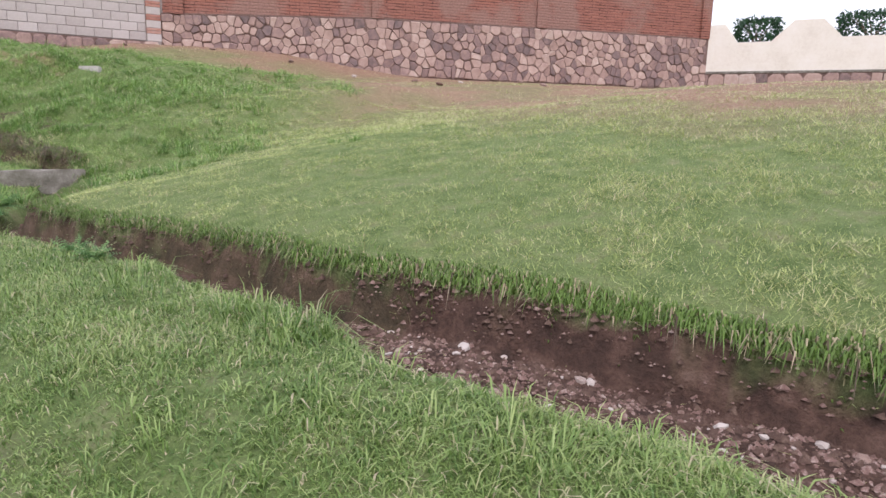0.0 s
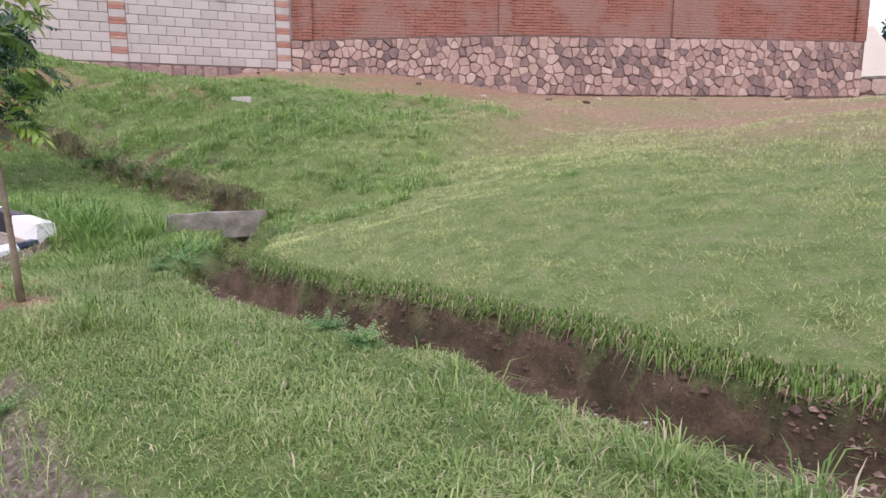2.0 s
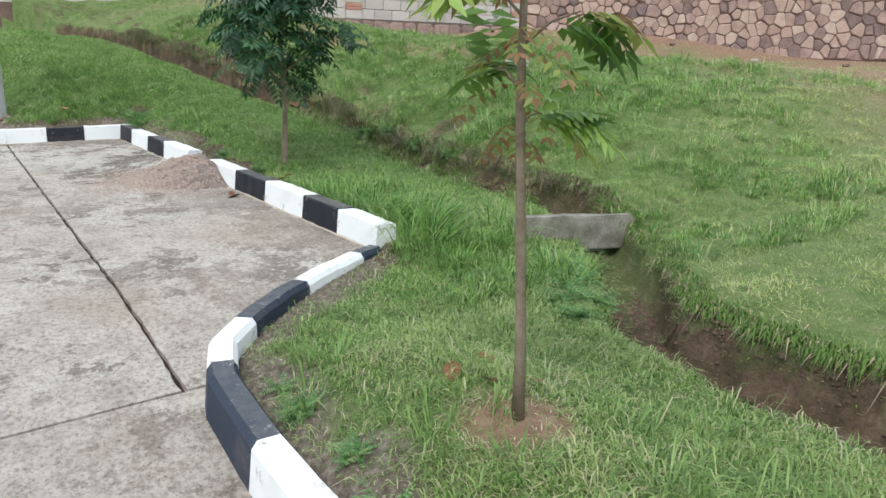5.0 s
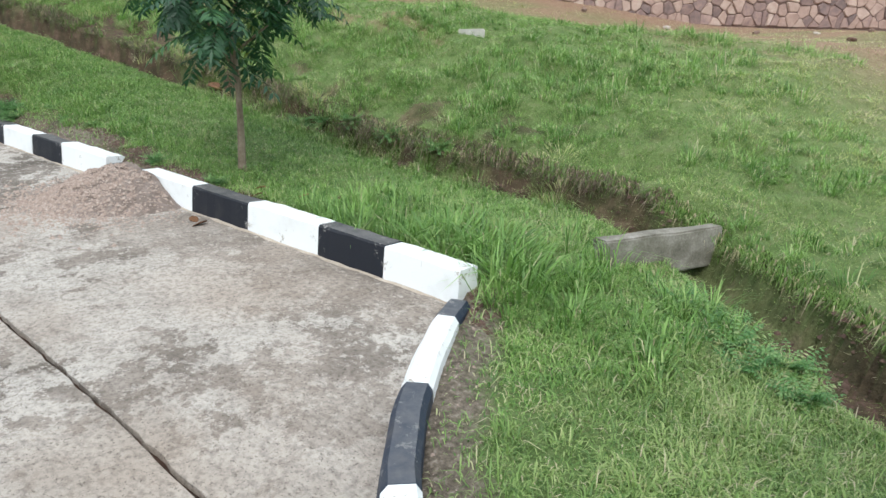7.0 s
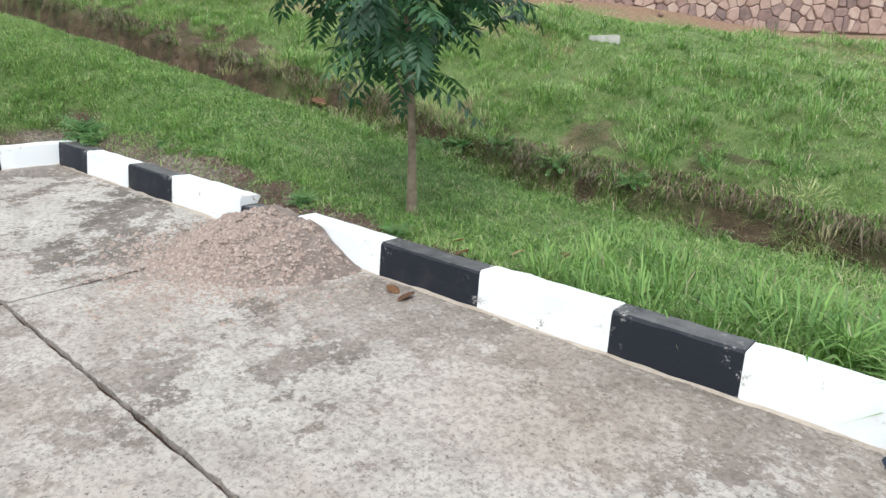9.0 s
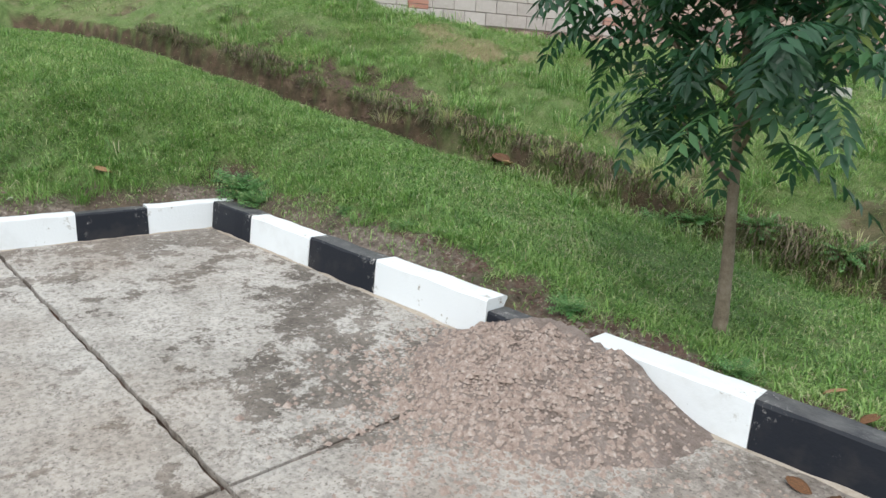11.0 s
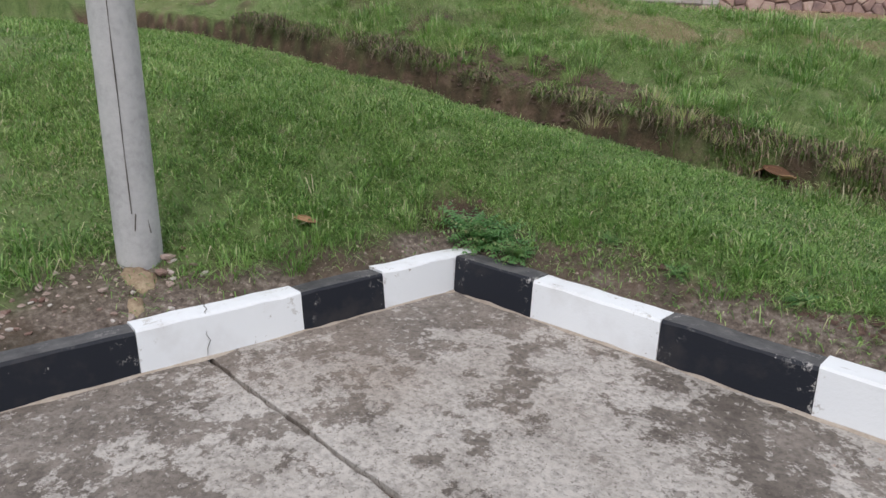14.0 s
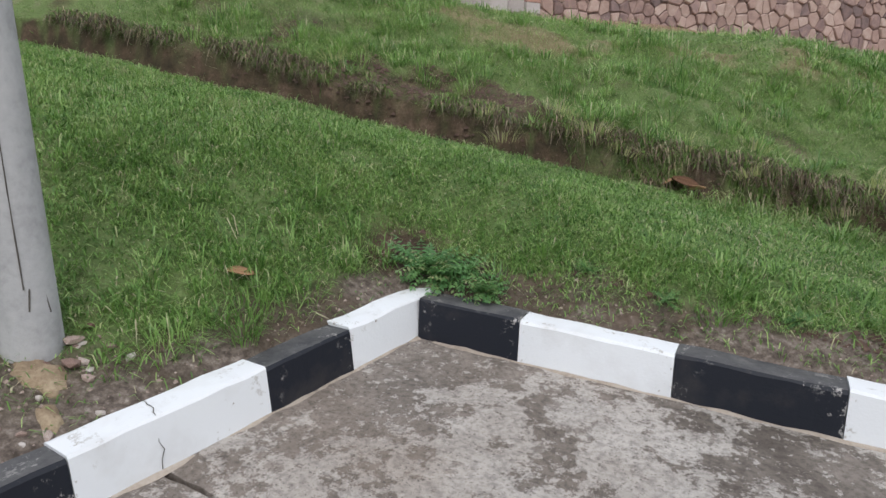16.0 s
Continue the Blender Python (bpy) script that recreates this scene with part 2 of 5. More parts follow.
def make_brick():
    m, nt, b = material("burnt_brick", 0.92)
    sep = nt.nodes.new("ShaderNodeSeparateXYZ")
    nt.links.new(coords(nt), sep.inputs[0])
    comb = nt.nodes.new("ShaderNodeCombineXYZ")
    nt.links.new(sep.outputs[0], comb.inputs[0])
    nt.links.new(sep.outputs[2], comb.inputs[1])
    wob = node(nt, "ShaderNodeTexNoise", Scale=3.0)
    nt.links.new(comb.outputs[0], wob.inputs["Vector"])
    vec = blend(nt, 0.02, comb.outputs[0], wob.outputs["Color"], "ADD")
    t = node(nt, "ShaderNodeTexBrick", **{"Scale": 1.0, "Mortar Size": 0.017, "Mortar Smooth": 0.5, "Bias": 0.0, "Brick Width": 0.62, "Row Height": 0.092})
    t.inputs["Color1"].default_value = (0.39, 0.165, 0.118, 1)
    t.inputs["Color2"].default_value = (0.31, 0.132, 0.098, 1)
    t.inputs["Mortar"].default_value = (0.075, 0.04, 0.033, 1)
    nt.links.new(vec, t.inputs["Vector"])
    big = noise_tex(nt, comb.outputs[0], 0.55, 5, 0.6)
    smear = ramp(nt, big, [(0.46, BLACK3), (0.56, (0.85, 0.85, 0.85))])
    stretch = node(nt, "ShaderNodeMapping", Scale=(1.2, 9.0, 1.0))
    nt.links.new(comb.outputs[0], stretch.inputs["Vector"])
    wash = ramp(nt, noise_tex(nt, stretch.outputs[0], 1.6, 5, 0.65), [(0.42, BLACK3), (0.56, (0.85, 0.85, 0.85))])
    c = blend(nt, wash, t.outputs["Color"], (0.34, 0.155, 0.118))
    c = blend(nt, smear, c, (0.32, 0.195, 0.16))
    grain = noise_tex(nt, comb.outputs[0], 16, 5, 0.7)
    c = blend(nt, 0.6, c, ramp(nt, grain, [(0.3, (0.4, 0.38, 0.38)), (0.6, WHITE3)]), "MULTIPLY")
    nt.links.new(c, b.inputs["Base Color"])
    relief(nt, b, sums(nt, t.outputs["Fac"], -1.0, c=sums(nt, grain, 0.4, "MULTIPLY")), 0.8, 0.02)
    return m


M_GROUND = make_ground()
M_GRASS = make_grass("lawn_grass", (0.08, 0.18, 0.034), (0.235, 0.4, 0.098), (0.42, 0.54, 0.2), (0.52, 0.46, 0.31))
M_BANK = make_grass("bank_grass", (0.27, 0.355, 0.11), (0.47, 0.545, 0.2), (0.63, 0.64, 0.32), (0.62, 0.53, 0.38))
M_MIXED = make_grass("mixed_grass", (0.1, 0.195, 0.042), (0.25, 0.37, 0.108), (0.42, 0.5, 0.2), (0.54, 0.47, 0.33))
M_ROOT = make_grass("withered_strands", (0.09, 0.065, 0.04), (0.17, 0.13, 0.08), (0.26, 0.2, 0.13), (0.38, 0.31, 0.21))
M_LIP = make_grass("matted_grass", (0.09, 0.16, 0.03), (0.2, 0.32, 0.075), (0.38, 0.37, 0.19), (0.52, 0.43, 0.29))
M_WEED = make_grass("weed_leaves", (0.07, 0.18, 0.06), (0.13, 0.28, 0.09), (0.22, 0.38, 0.13), (0.4, 0.4, 0.2))
M_LEAF = make_grass("tree_leaves", (0.02, 0.065, 0.03), (0.04, 0.115, 0.05), (0.08, 0.18, 0.055), (0.2, 0.26, 0.06))
M_YOUNG = make_grass("sapling_leaves", (0.08, 0.17, 0.04), (0.18, 0.31, 0.06), (0.32, 0.46, 0.1), (0.3, 0.17, 0.09))
M_CONCRETE = make_concrete()
M_WHITE = make_paint("white_kerb_paint", (0.75, 0.765, 0.78), (0.36, 0.33, 0.29), 0.66, 0.68, 0.2)
M_BLACK = make_paint("black_kerb_paint", (0.011, 0.013, 0.02), (0.42, 0.4, 0.38), 0.685, 0.7, 0.1, 0.42)
M_NAVY = make_paint("faded_kerb_paint", (0.022, 0.032, 0.055), (0.3, 0.29, 0.28), 0.67, 0.69, 0.2, 0.3)
M_CAST = make_plain("grey_cast_concrete", [(0.3, (0.27, 0.265, 0.265)), (0.5, (0.4, 0.395, 0.395)), (0.7, (0.48, 0.47, 0.465))], 3.5)
M_OLD = make_plain("mossy_concrete", [(0.3, (0.08, 0.075, 0.055)), (0.5, (0.2, 0.185, 0.155)), (0.7, (0.36, 0.34, 0.31))], 6)
M_STONE = make_plain("wall_stone", [(0.1, (0.13, 0.105, 0.105)), (0.35, (0.26, 0.18, 0.165)), (0.55, (0.38, 0.265, 0.225)), (0.75, (0.46, 0.34, 0.29)), (0.95, (0.54, 0.45, 0.39))], 7, per_piece=0.6, dist=0.02)
M_MORTAR = make_plain("stone_mortar", [(0.3, (0.1, 0.066, 0.056)), (0.5, (0.17, 0.112, 0.094)), (0.7, (0.25, 0.17, 0.145))], 5, dist=0.02)
M_BRICK = make_brick()
M_BLOCK = make_plain("cement_block", [(0.25, (0.36, 0.32, 0.3)), (0.5, (0.47, 0.43, 0.405)), (0.75, (0.55, 0.51, 0.49))], 3, per_piece=0.22)
M_JOINT = make_plain("block_joint", [(0.3, (0.24, 0.205, 0.19)), (0.6, (0.34, 0.3, 0.28))], 6)
M_REDBRICK = make_plain("red_brick_piece", [(0.2, (0.33, 0.15, 0.115)), (0.5, (0.43, 0.22, 0.17)), (0.8, (0.48, 0.32, 0.27))], 8, per_piece=0.4)
M_CREAM = make_plain("cream_render", [(0.3, (0.66, 0.61, 0.52)), (0.5, (0.77, 0.73, 0.64)), (0.7, (0.82, 0.79, 0.72))], 0.8, 0.9, 0.2)
M_GRAVEL = make_plain("sandy_gravel", [(0.3, (0.12, 0.09, 0.078)), (0.5, (0.235, 0.188, 0.165)), (0.7, (0.37, 0.315, 0.285))], 7, 0.95, 0.9, 0.02)
M_GRAVEL_PALE = make_plain("pale_mortar", [(0.3, (0.25, 0.2, 0.16)), (0.5, (0.4, 0.34, 0.28)), (0.7, (0.5, 0.44, 0.38))], 9, 0.95, 0.6, 0.01)
M_GRAINS = make_plain("gravel_grain", [(0.25, (0.16, 0.11, 0.09)), (0.5, (0.34, 0.26, 0.22)), (0.68, (0.55, 0.48, 0.43))], 45, 0.95, 0.3, 0.01)
M_REDGRAIN = make_plain("red_grain", [(0.3, (0.1, 0.06, 0.05)), (0.5, (0.2, 0.125, 0.105)), (0.66, (0.42, 0.34, 0.3))], 40, 0.95, 0.3, 0.01)
M_PEBBLE = make_plain("pebble", [(0.2, (0.17, 0.1, 0.08)), (0.5, (0.33, 0.24, 0.2)), (0.8, (0.55, 0.5, 0.46))], 9, per_piece=0.7)
M_BARK = make_plain("young_bark", [(0.3, (0.1, 0.075, 0.05)), (0.5, (0.2, 0.16, 0.115)), (0.7, (0.29, 0.245, 0.19))], 14, 0.9, 0.7, 0.004)
M_SAND = make_plain("sandy_mortar", [(0.3, (0.12, 0.085, 0.055)), (0.5, (0.27, 0.2, 0.13)), (0.7, (0.42, 0.34, 0.23))], 9, 0.95, 0.6, 0.01)
M_CLOD = make_plain("soil_clod", [(0.3, (0.045, 0.028, 0.022)), (0.5, (0.1, 0.062, 0.048)), (0.7, (0.2, 0.14, 0.105))], 30, 0.95, 0.4, 0.01)
M_DEADLEAF = make_plain("dead_leaf", [(0.3, (0.1, 0.05, 0.026)), (0.5, (0.25, 0.125, 0.06)), (0.75, (0.42, 0.27, 0.15))], 20, 0.8, 0.5, 0.003, per_piece=0.5)
M_WHITESLAB = make_plain("pale_slab", [(0.3, (0.3, 0.28, 0.26)), (0.55, (0.48, 0.46, 0.43)), (0.8, (0.58, 0.56, 0.53))], 8)
M_JOINTFILL = make_plain("joint_filler", [(0.3, (0.05, 0.044, 0.038)), (0.6, (0.13, 0.115, 0.1))], 12)

# ---------------------------------------------------------------- the lie of the land
DITCH = [(9, 2.45), (-0.3, 2.58), (-1.6, 2.62), (-3.5, 2.78), (-5.60, 2.80), (-6.46, 2.98), (-7.05, 3.58), (-7.89, 4.19), (-8.60, 4.45), (-12.15, 4.33), (-13.99, 4.03), (-15.40, 3.64), (-16.82, 3.29), (-19.2, 2.6), (-21, 1.9)]
KERB_BEND = [(9, 0.78), (-4.0, 0.8), (-5.96, 0.86), (-6.46, 0.83), (-6.98, 0.83), (-7.3, 0.93), (-7.58, 1.17), (-7.84, 1.46), (-8.08, 1.8), (-8.3, 2.15), (-8.4, 2.35)]
KERB_LONG = [(-8.36, 2.42), (-8.893, 2.371), (-9.44, 2.32), (-10.137, 2.256), (-10.8, 2.194), (-11.5, 2.13), (-12.06, 2.078), (-12.875, 2.002), (-13.5, 1.945), (-14.175, 1.882), (-14.684, 1.835)]
KERB_END = [(-14.684, 1.835), (-14.731, 1.398), (-14.779, 0.95), (-14.858, 0.215), (-14.93, -0.451), (-15.005, -1.147), (-15.076, -1.803), (-15.155, -2.539), (-15.224, -3.185), (-15.305, -3.93)]
DRIVE_EDGE = KERB_BEND + KERB_LONG[1:] + KERB_END[1:]
DRIVE_AREA = DRIVE_EDGE + [(-15.85, -6.0), (9, -6.0)]
WALL_A, WALL_B, BLOCK_U = Vector((-18.62, 13.07, 0)), Vector((-6.88, 27.91, 0)), Vector((math.cos(radians(70)), math.sin(radians(70)), 0))
WALL_LINE = [tuple((WALL_A - BLOCK_U * 16).to_2d()), tuple(WALL_A.to_2d()), tuple(WALL_B.to_2d())]


def drive_z(x, y):
    s = -9.2 - x
    return 0.05 + 0.06 * s + 0.13 * sstep(-3.2, -0.6, s) + 0.04 * (y - 1.3)


def drive_at(x, y):
    return float(drive_z(np.array(float(x)), np.array(float(y))))


def land(x, y):
    """Height of the ground, with masks: bare soil, dry earth, ditch, on the drive, distance outside the kerb."""
    u, side, run = along(DITCH, x, y)
    u = u * side + 0.14 * (fbm(x, y, 1.4, 71) - 0.5) + 0.1 * (fbm(x, y, 5.5, 72, 2) - 0.5) * sstep(-1.2, -0.2, -np.abs(u))
    wide = sstep(-2.1, -1.6, x + 0.4 * (fbm(x, y, 3.0, 76) - 0.5))
    upper = sstep(-7.4, -8.8, x)
    w_far = 0.27 + 0.11 * wide - 0.03 * upper + 0.05 * (fbm(x, y, 2.2, 3) - 0.5)
    grown = sstep(-8.2, -9.2, x) * sstep(-14.9, -14.1, x)
    w_near = 0.2 + 0.3 * wide - 0.08 * upper + 0.06 * (fbm(x, y, 2.0, 4) - 0.5)
    d = np.maximum(u - w_far, 0)
    rise = 0.17 * (splus(-11.0 - x) - 0.8 * splus(-19.5 - x)) + 0.04 * splus(-8 - x)
    edge = 0.19 + 0.07 * sstep(-5.5, -1.5, x) - 0.04 * sstep(-4, -6, x) + 0.06 * upper
    bank = (0.18 * upper + 0.3 * (1 - np.exp(-d / 1.1)) * sstep(-6.6, -10.8, x)) * (1 - 0.8 * sstep(4, 11, d)) * (1 + 0.1 * sstep(-16, -19, x)) + 0.02
    west = sstep(-13.5, -17.5, x)
    far = edge + rise * (1 - 0.7 * sstep(1, 9, d)) + 2.2 * (1 - np.exp(-d / 9.5)) + bank + west * (0.62 * sstep(6, 9.2, d) - 0.28 * sstep(1.8, 4.2, d) * (1 - sstep(5, 8, d)))
    far = far + 0.1 * sstep(1.2, 2.6, d) * (1 - sstep(4, 8, d)) * sstep(-10, -12, x)
    far = far + sstep(0.0, 0.35, d) * (1 - sstep(6, 9, d)) * sstep(-5.5, -9, x) * (0.2 * (fbm(x, y, 1.1, 73) - 0.5) + 0.14 * (fbm(x, y, 3.2, 74, 2) - 0.5))
    dk, _, _ = along(DRIVE_EDGE, x, y)
    on_drive = inside(DRIVE_AREA, x, y)
    dk = np.where(on_drive, -dk, dk)
    top = drive_z(x, y) + np.where(((x > -8.4) & (x < -6.2)) | ((x > -12.05) & (x < -11.5)), 0.1, 0.16)
    a, b = top + (0.26 + 0.26 * sstep(0.2, 1.5, y)) * np.maximum(dk - 0.12, 0), edge + rise + 0.04 - 0.12 * (1 - upper)
    h = np.clip(0.5 + 0.5 * (b - a) / 0.15, 0, 1)
    near = b * (1 - h) + a * h - 0.15 * h * (1 - h)
    near = near + 0.18 * np.exp(-((x + 5.9) / 1.1) ** 2 - ((y - 1.6) / 0.5) ** 2)
    z = np.where(u > 0, far, near)
    k = sstep(-0.15, 0.15, u)
    z = near * (1 - k) + far * k
    cut = np.where(u > 0, 1 - sstep(w_far - 0.06, w_far, u), 1 - sstep(w_near * (0.35 + 0.45 * upper), w_near, -u))
    deep = np.where(u > 0, 0.25, 0.17) * (1 - k) + 0.25 * k + 0.05 * upper + 0.05 * (fbm(x, y, 1.3, 6) - 0.5)
    deep = (deep + 0.07 * sstep(-14.2, -15.2, x)) * (1 - 0.45 * grown)
    z = z - deep * cut + 0.07 * (fbm(x, y, 8.0, 14, 2) - 0.5) * cut + 0.05 * (fbm(x, y, 0.9, 1) - 0.5) + 0.035 * (fbm(x, y, 4.5, 2) - 0.5) * sstep(0.1, 0.5, np.abs(dk))
    floor_z = drive_z(x, y) - 0.035
    # sunk under the drive and the kerb, and level with the kerb's back outside it
    k = sstep(0.04, 0.17, dk)
    z = floor_z * (1 - k) + z * k
    south = y < -6.2
    z = np.where(south, drive_z(x, np.full_like(y, -6.0)) * np.exp(-((y + 6.2) / 60) ** 2), z)
    reach = np.hypot(x + 8, y - 8)
    z = np.where(reach > 45, z * np.exp(-((reach - 45) / 60.0) ** 2) + 2.4 * (1 - np.exp(-((reach - 45) / 60.0) ** 2)) * sstep(-6, 6, y), z)
    ragged = fbm(x, y, 5.0, 8)
    strip = np.where((dk > 0) & (x < -8.2), 1 - sstep(0.16 + 0.24 * ragged, 0.28 + 0.36 * ragged, dk), 0)
    bend = np.where((dk > 0) & (x >= -8.2), 0.95 * (1 - sstep(0.12 + 0.3 * ragged, 0.26 + 0.42 * ragged, dk)), 0)
    corner = 1 - sstep(0.12, 0.32, np.hypot(x + 14.95, y - 2.10))
    poleside = 1 - sstep(0.22, 0.45, np.hypot(x + 15.22, y - 0.21))
    mulch = 1 - sstep(0.12, 0.3, np.hypot(x + 5.81, y - 1.56))
    wet = np.where(u > 0, 1 - sstep(w_far - 0.005, w_far + 0.03, u), 1 - sstep(w_near * 0.45, w_near * 0.9, -u))
    clumpy = sstep(0.52, 0.66, fbm(x, y, 2.6, 11)) * np.where(u > 0, 1 - sstep(0.5, 1.3, d), 0) * upper
    scar = np.maximum(sstep(0.44, 0.58, fbm(x, y, 1.7, 75)), 0.8 * sstep(-10.6, -10.0, x))
    ditch_bare = wet * np.where(wide > 0.5, 1.0, 0.9) * (1 - grown * (1 - scar)) * (1 - 0.5 * sstep(-6.6, -7.2, x) * sstep(-8.6, -8.0, x))
    bare = np.clip(np.maximum.reduce([corner, ditch_bare, clumpy * 0.7, strip * 0.9, poleside * 0.8, np.where(dk < 0.03, 1.0, 0.0)]), 0, 1)
    grit = np.clip(np.maximum.reduce([strip * (0.35 + 0.65 * sstep(0.4, 0.6, fbm(x, y, 2.4, 53))), bend, poleside * 0.7]), 0, 1)
    dw, _, _ = along(WALL_LINE, x, y)
    dl, ds, _ = along([(12, 5.8), (-5, 7.0), (-11, 9.2), (-19, 11.6)], x, y)
    dl = dl * ds + 2.4 * (fbm(x, y, 0.5, 5) - 0.5) + 1.2 * (fbm(x, y, 2.1, 7) - 0.5)
    dry = (0.55 + 0.45 * sstep(0.38, 0.6, fbm(x, y, 1.1, 9))) * sstep(-0.8, 3.2, dl) * sstep(-23, -17, x)
    dry = np.maximum(dry, 0.97 * (1 - sstep(0.9, 2.3 + 1.2 * (fbm(x, y, 1.2, 51) - 0.5), dw)) * sstep(-21.5, -19, x))
    patch = sstep(0.6, 0.72, fbm(x, y, 0.9, 12)) * 0.6 * sstep(2.0, 4.0, d)
    dt, _, _ = along([(-16.96, 5.21), (-15.58, 5.54), (-14.34, 6.50), (-12.87, 6.63)], x, y)
    thatch = 0.55 * sstep(0.4, 0.56, fbm(x, y, 2.2, 52)) * (1 - sstep(0.15, 0.5, dt + 0.3 * (fbm(x, y, 4.0, 55) - 0.5)))
    dry = np.clip(np.maximum.reduce([dry, thatch, 0.95 * mulch, 0.35 * patch * sstep(-13, -15, x)]), 0, 1)
    return z, bare, dry, wet, dk, u, wide, grit


def land_at(x, y):
    return float(land(np.array([float(x)]), np.array([float(y)]))[0][0])


def spaced(a, b, step, far, grow=1.22):
    mids = list(np.arange(a, b + 1e-6, step))
    lo, hi, s = [a], [b], step
    while hi[-1] < far:
        s *= grow
        hi.append(hi[-1] + s)
        lo.append(lo[-1] - s)
    return np.array(list(reversed(lo[1:])) + mids + hi[1:])


def build_ground():
    xs, ys = spaced(-20.5, 2.5, 0.055, 900), spaced(0.2, 6.8, 0.05, 900)
    gx, gy = np.meshgrid(xs, ys)
    x, y = gx.ravel(), gy.ravel()
    z, bare, dry, *_, grit = land(x, y)
    nx, ny = len(xs), len(ys)
    i = (np.arange(ny - 1)[:, None] * nx + np.arange(nx - 1)[None, :]).ravel()
    loops = np.stack([i, i + 1, i + nx + 1, i + nx], 1).ravel()
    me = raw_mesh("ground", np.stack([x, y, z], 1), loops, np.full(len(i), 4), (("bare", bare), ("dry", dry), ("grit", grit)), True)
    tagged(mesh_part("ground", me, M_GROUND), "sloping lawn of rough grass cut by a bare earth ditch", "ground", kind="structure")


build_ground()


# ---------------------------------------------------------------- the concrete drive, slab by slab
def joint_y(x):
    return 0.715 + 0.042 * (x + 9.415)


def kerb_y(x):
    """The kerb's face at x, for the slabs that end under it."""
    chain = list(reversed(KERB_LONG)) if x < -8.4 else list(reversed(KERB_BEND))
    for (ax, ay), (bx, by) in zip(chain, chain[1:]):
        if ax <= x <= bx and bx > ax:
            return ay + (by - ay) * (x - ax) / (bx - ax)
    return chain[0][1] if x < chain[0][0] else chain[-1][1]


road = tagged(thing("road"), "weathered pale concrete drive with dark slab joints", "drive", kind="structure")


def concrete_slab(x0, x1, lower, upper):
    bm = bmesh.new()
    n, m = max(2, int((x1 - x0) / 0.06)), 12
    rnd = random.Random(int(x0 * 10))
    grid = []
    for i in range(n + 1):
        x = x0 + (x1 - x0) * i / n
        skew = 0.107 * (1 - i / n) if x0 < -14 else 0.0
        a, b = lower(x) + rnd.uniform(-0.004, 0.009), max(upper(x) - rnd.uniform(-0.004, 0.009), lower(x) + 0.014)
        col = []
        for j in range(m + 1):
            y = a + (b - a) * j / m
            dip = 0.012 if i in (0, n) or j in (0, m) else 0.0
            px_ = x + skew * (y - 0.5)
            col.append(bm.verts.new((px_, y, drive_at(px_, y) - dip * 0.4)))
        grid.append(col)
    for i in range(n):
        for j in range(m):
            bm.faces.new((grid[i][j], grid[i + 1][j], grid[i + 1][j + 1], grid[i][j + 1]))
    rim = [e for e in bm.edges if e.is_boundary]
    out = bmesh.ops.extrude_edge_only(bm, edges=rim)
    for v in out["geom"]:
        if isinstance(v, bmesh.types.BMVert):
            v.co.z -= 0.03
    bmesh.ops.recalc_face_normals(bm, faces=bm.faces)
    part("concrete_slab", bm, M_CONCRETE, road)


G = 0.009
CUTS = [-14.91, -11.74, -7.2, -2.9, 1.7, 6.3, 9.0]
for xa, xb in zip(CUTS, CUTS[1:]):
    concrete_slab(xa + G, xb - G, lambda x: -2.6 + G, lambda x: kerb_y(x) + 0.06 if x > -7.2 else joint_y(x) - G)
    concrete_slab(xa + G, xb - G, lambda x: -6.0, lambda x: -2.6 - G)
concrete_slab(-14.91, -11.74 - G, lambda x: joint_y(x) + G, lambda x: kerb_y(x) + 0.06)
concrete_slab(-11.74 + G, -7.2 - G, lambda x: joint_y(x) + G, lambda x: kerb_y(x) + 0.05)


# ---------------------------------------------------------------- painted kerb stones
def kerb_stone(a, b, high, paint, seed=0):
    """One painted stone from a to b along the drive's edge, its face on the drive, its back in the soil."""
    rnd = random.Random(seed)
    pa, pb = Vector((*a, 0)), Vector((*b, 0))
    run = pb - pa
    u = run.normalized()
    out = Vector((u.y, -u.x, 0))
    n = max(3, int(run.length / 0.09))
    bm = bmesh.new()
    rings = []
    for i in range(n + 1):
        k = i / n
        p = pa + run * (k * (1 - 0.004) + 0.002)
        base = drive_at(p.x, p.y)
        h = high * (1 + 0.02 * (rnd.random() - 0.5))
        c = 0.008 + 0.008 * rnd.random()
        j = 0.006 * (rnd.random() - 0.5)
        prof = [(0.0, -0.06), (0.004 + j, 0.01), (0.02 + j, h - c), (0.02 + c * 0.8 + j, h), (0.175 - c, h - 0.004 + j), (0.18, h - c), (0.185, -0.06)]
        rings.append([bm.verts.new(p + out * o + Vector((0, 0, base + z))) for o, z in prof])
    for r0, r1 in zip(rings, rings[1:]):
        for k in range(len(r0) - 1):
            bm.faces.new((r0[k], r1[k], r1[k + 1], r0[k + 1]))
    bm.faces.new(rings[0])
    bm.faces.new(list(reversed(rings[-1])))
    bmesh.ops.recalc_face_normals(bm, faces=bm.faces)
    white = paint is M_WHITE
    ob = part("kerb_stone", bm, paint)
    tagged(ob, "chipped white-painted concrete kerb stone along the drive" if white else "scuffed black-painted concrete kerb stone along the drive", "kerb stone", "painted kerb stones")
    return ob


def kerb_run(points, heights, first_white, seed):
    white, made = first_white, []
    for i, (a, b) in enumerate(zip(points, points[1:])):
        made.append(kerb_stone(a, b, heights[i], M_WHITE if white else M_BLACK, seed=seed + i))
        white = not white
    return made


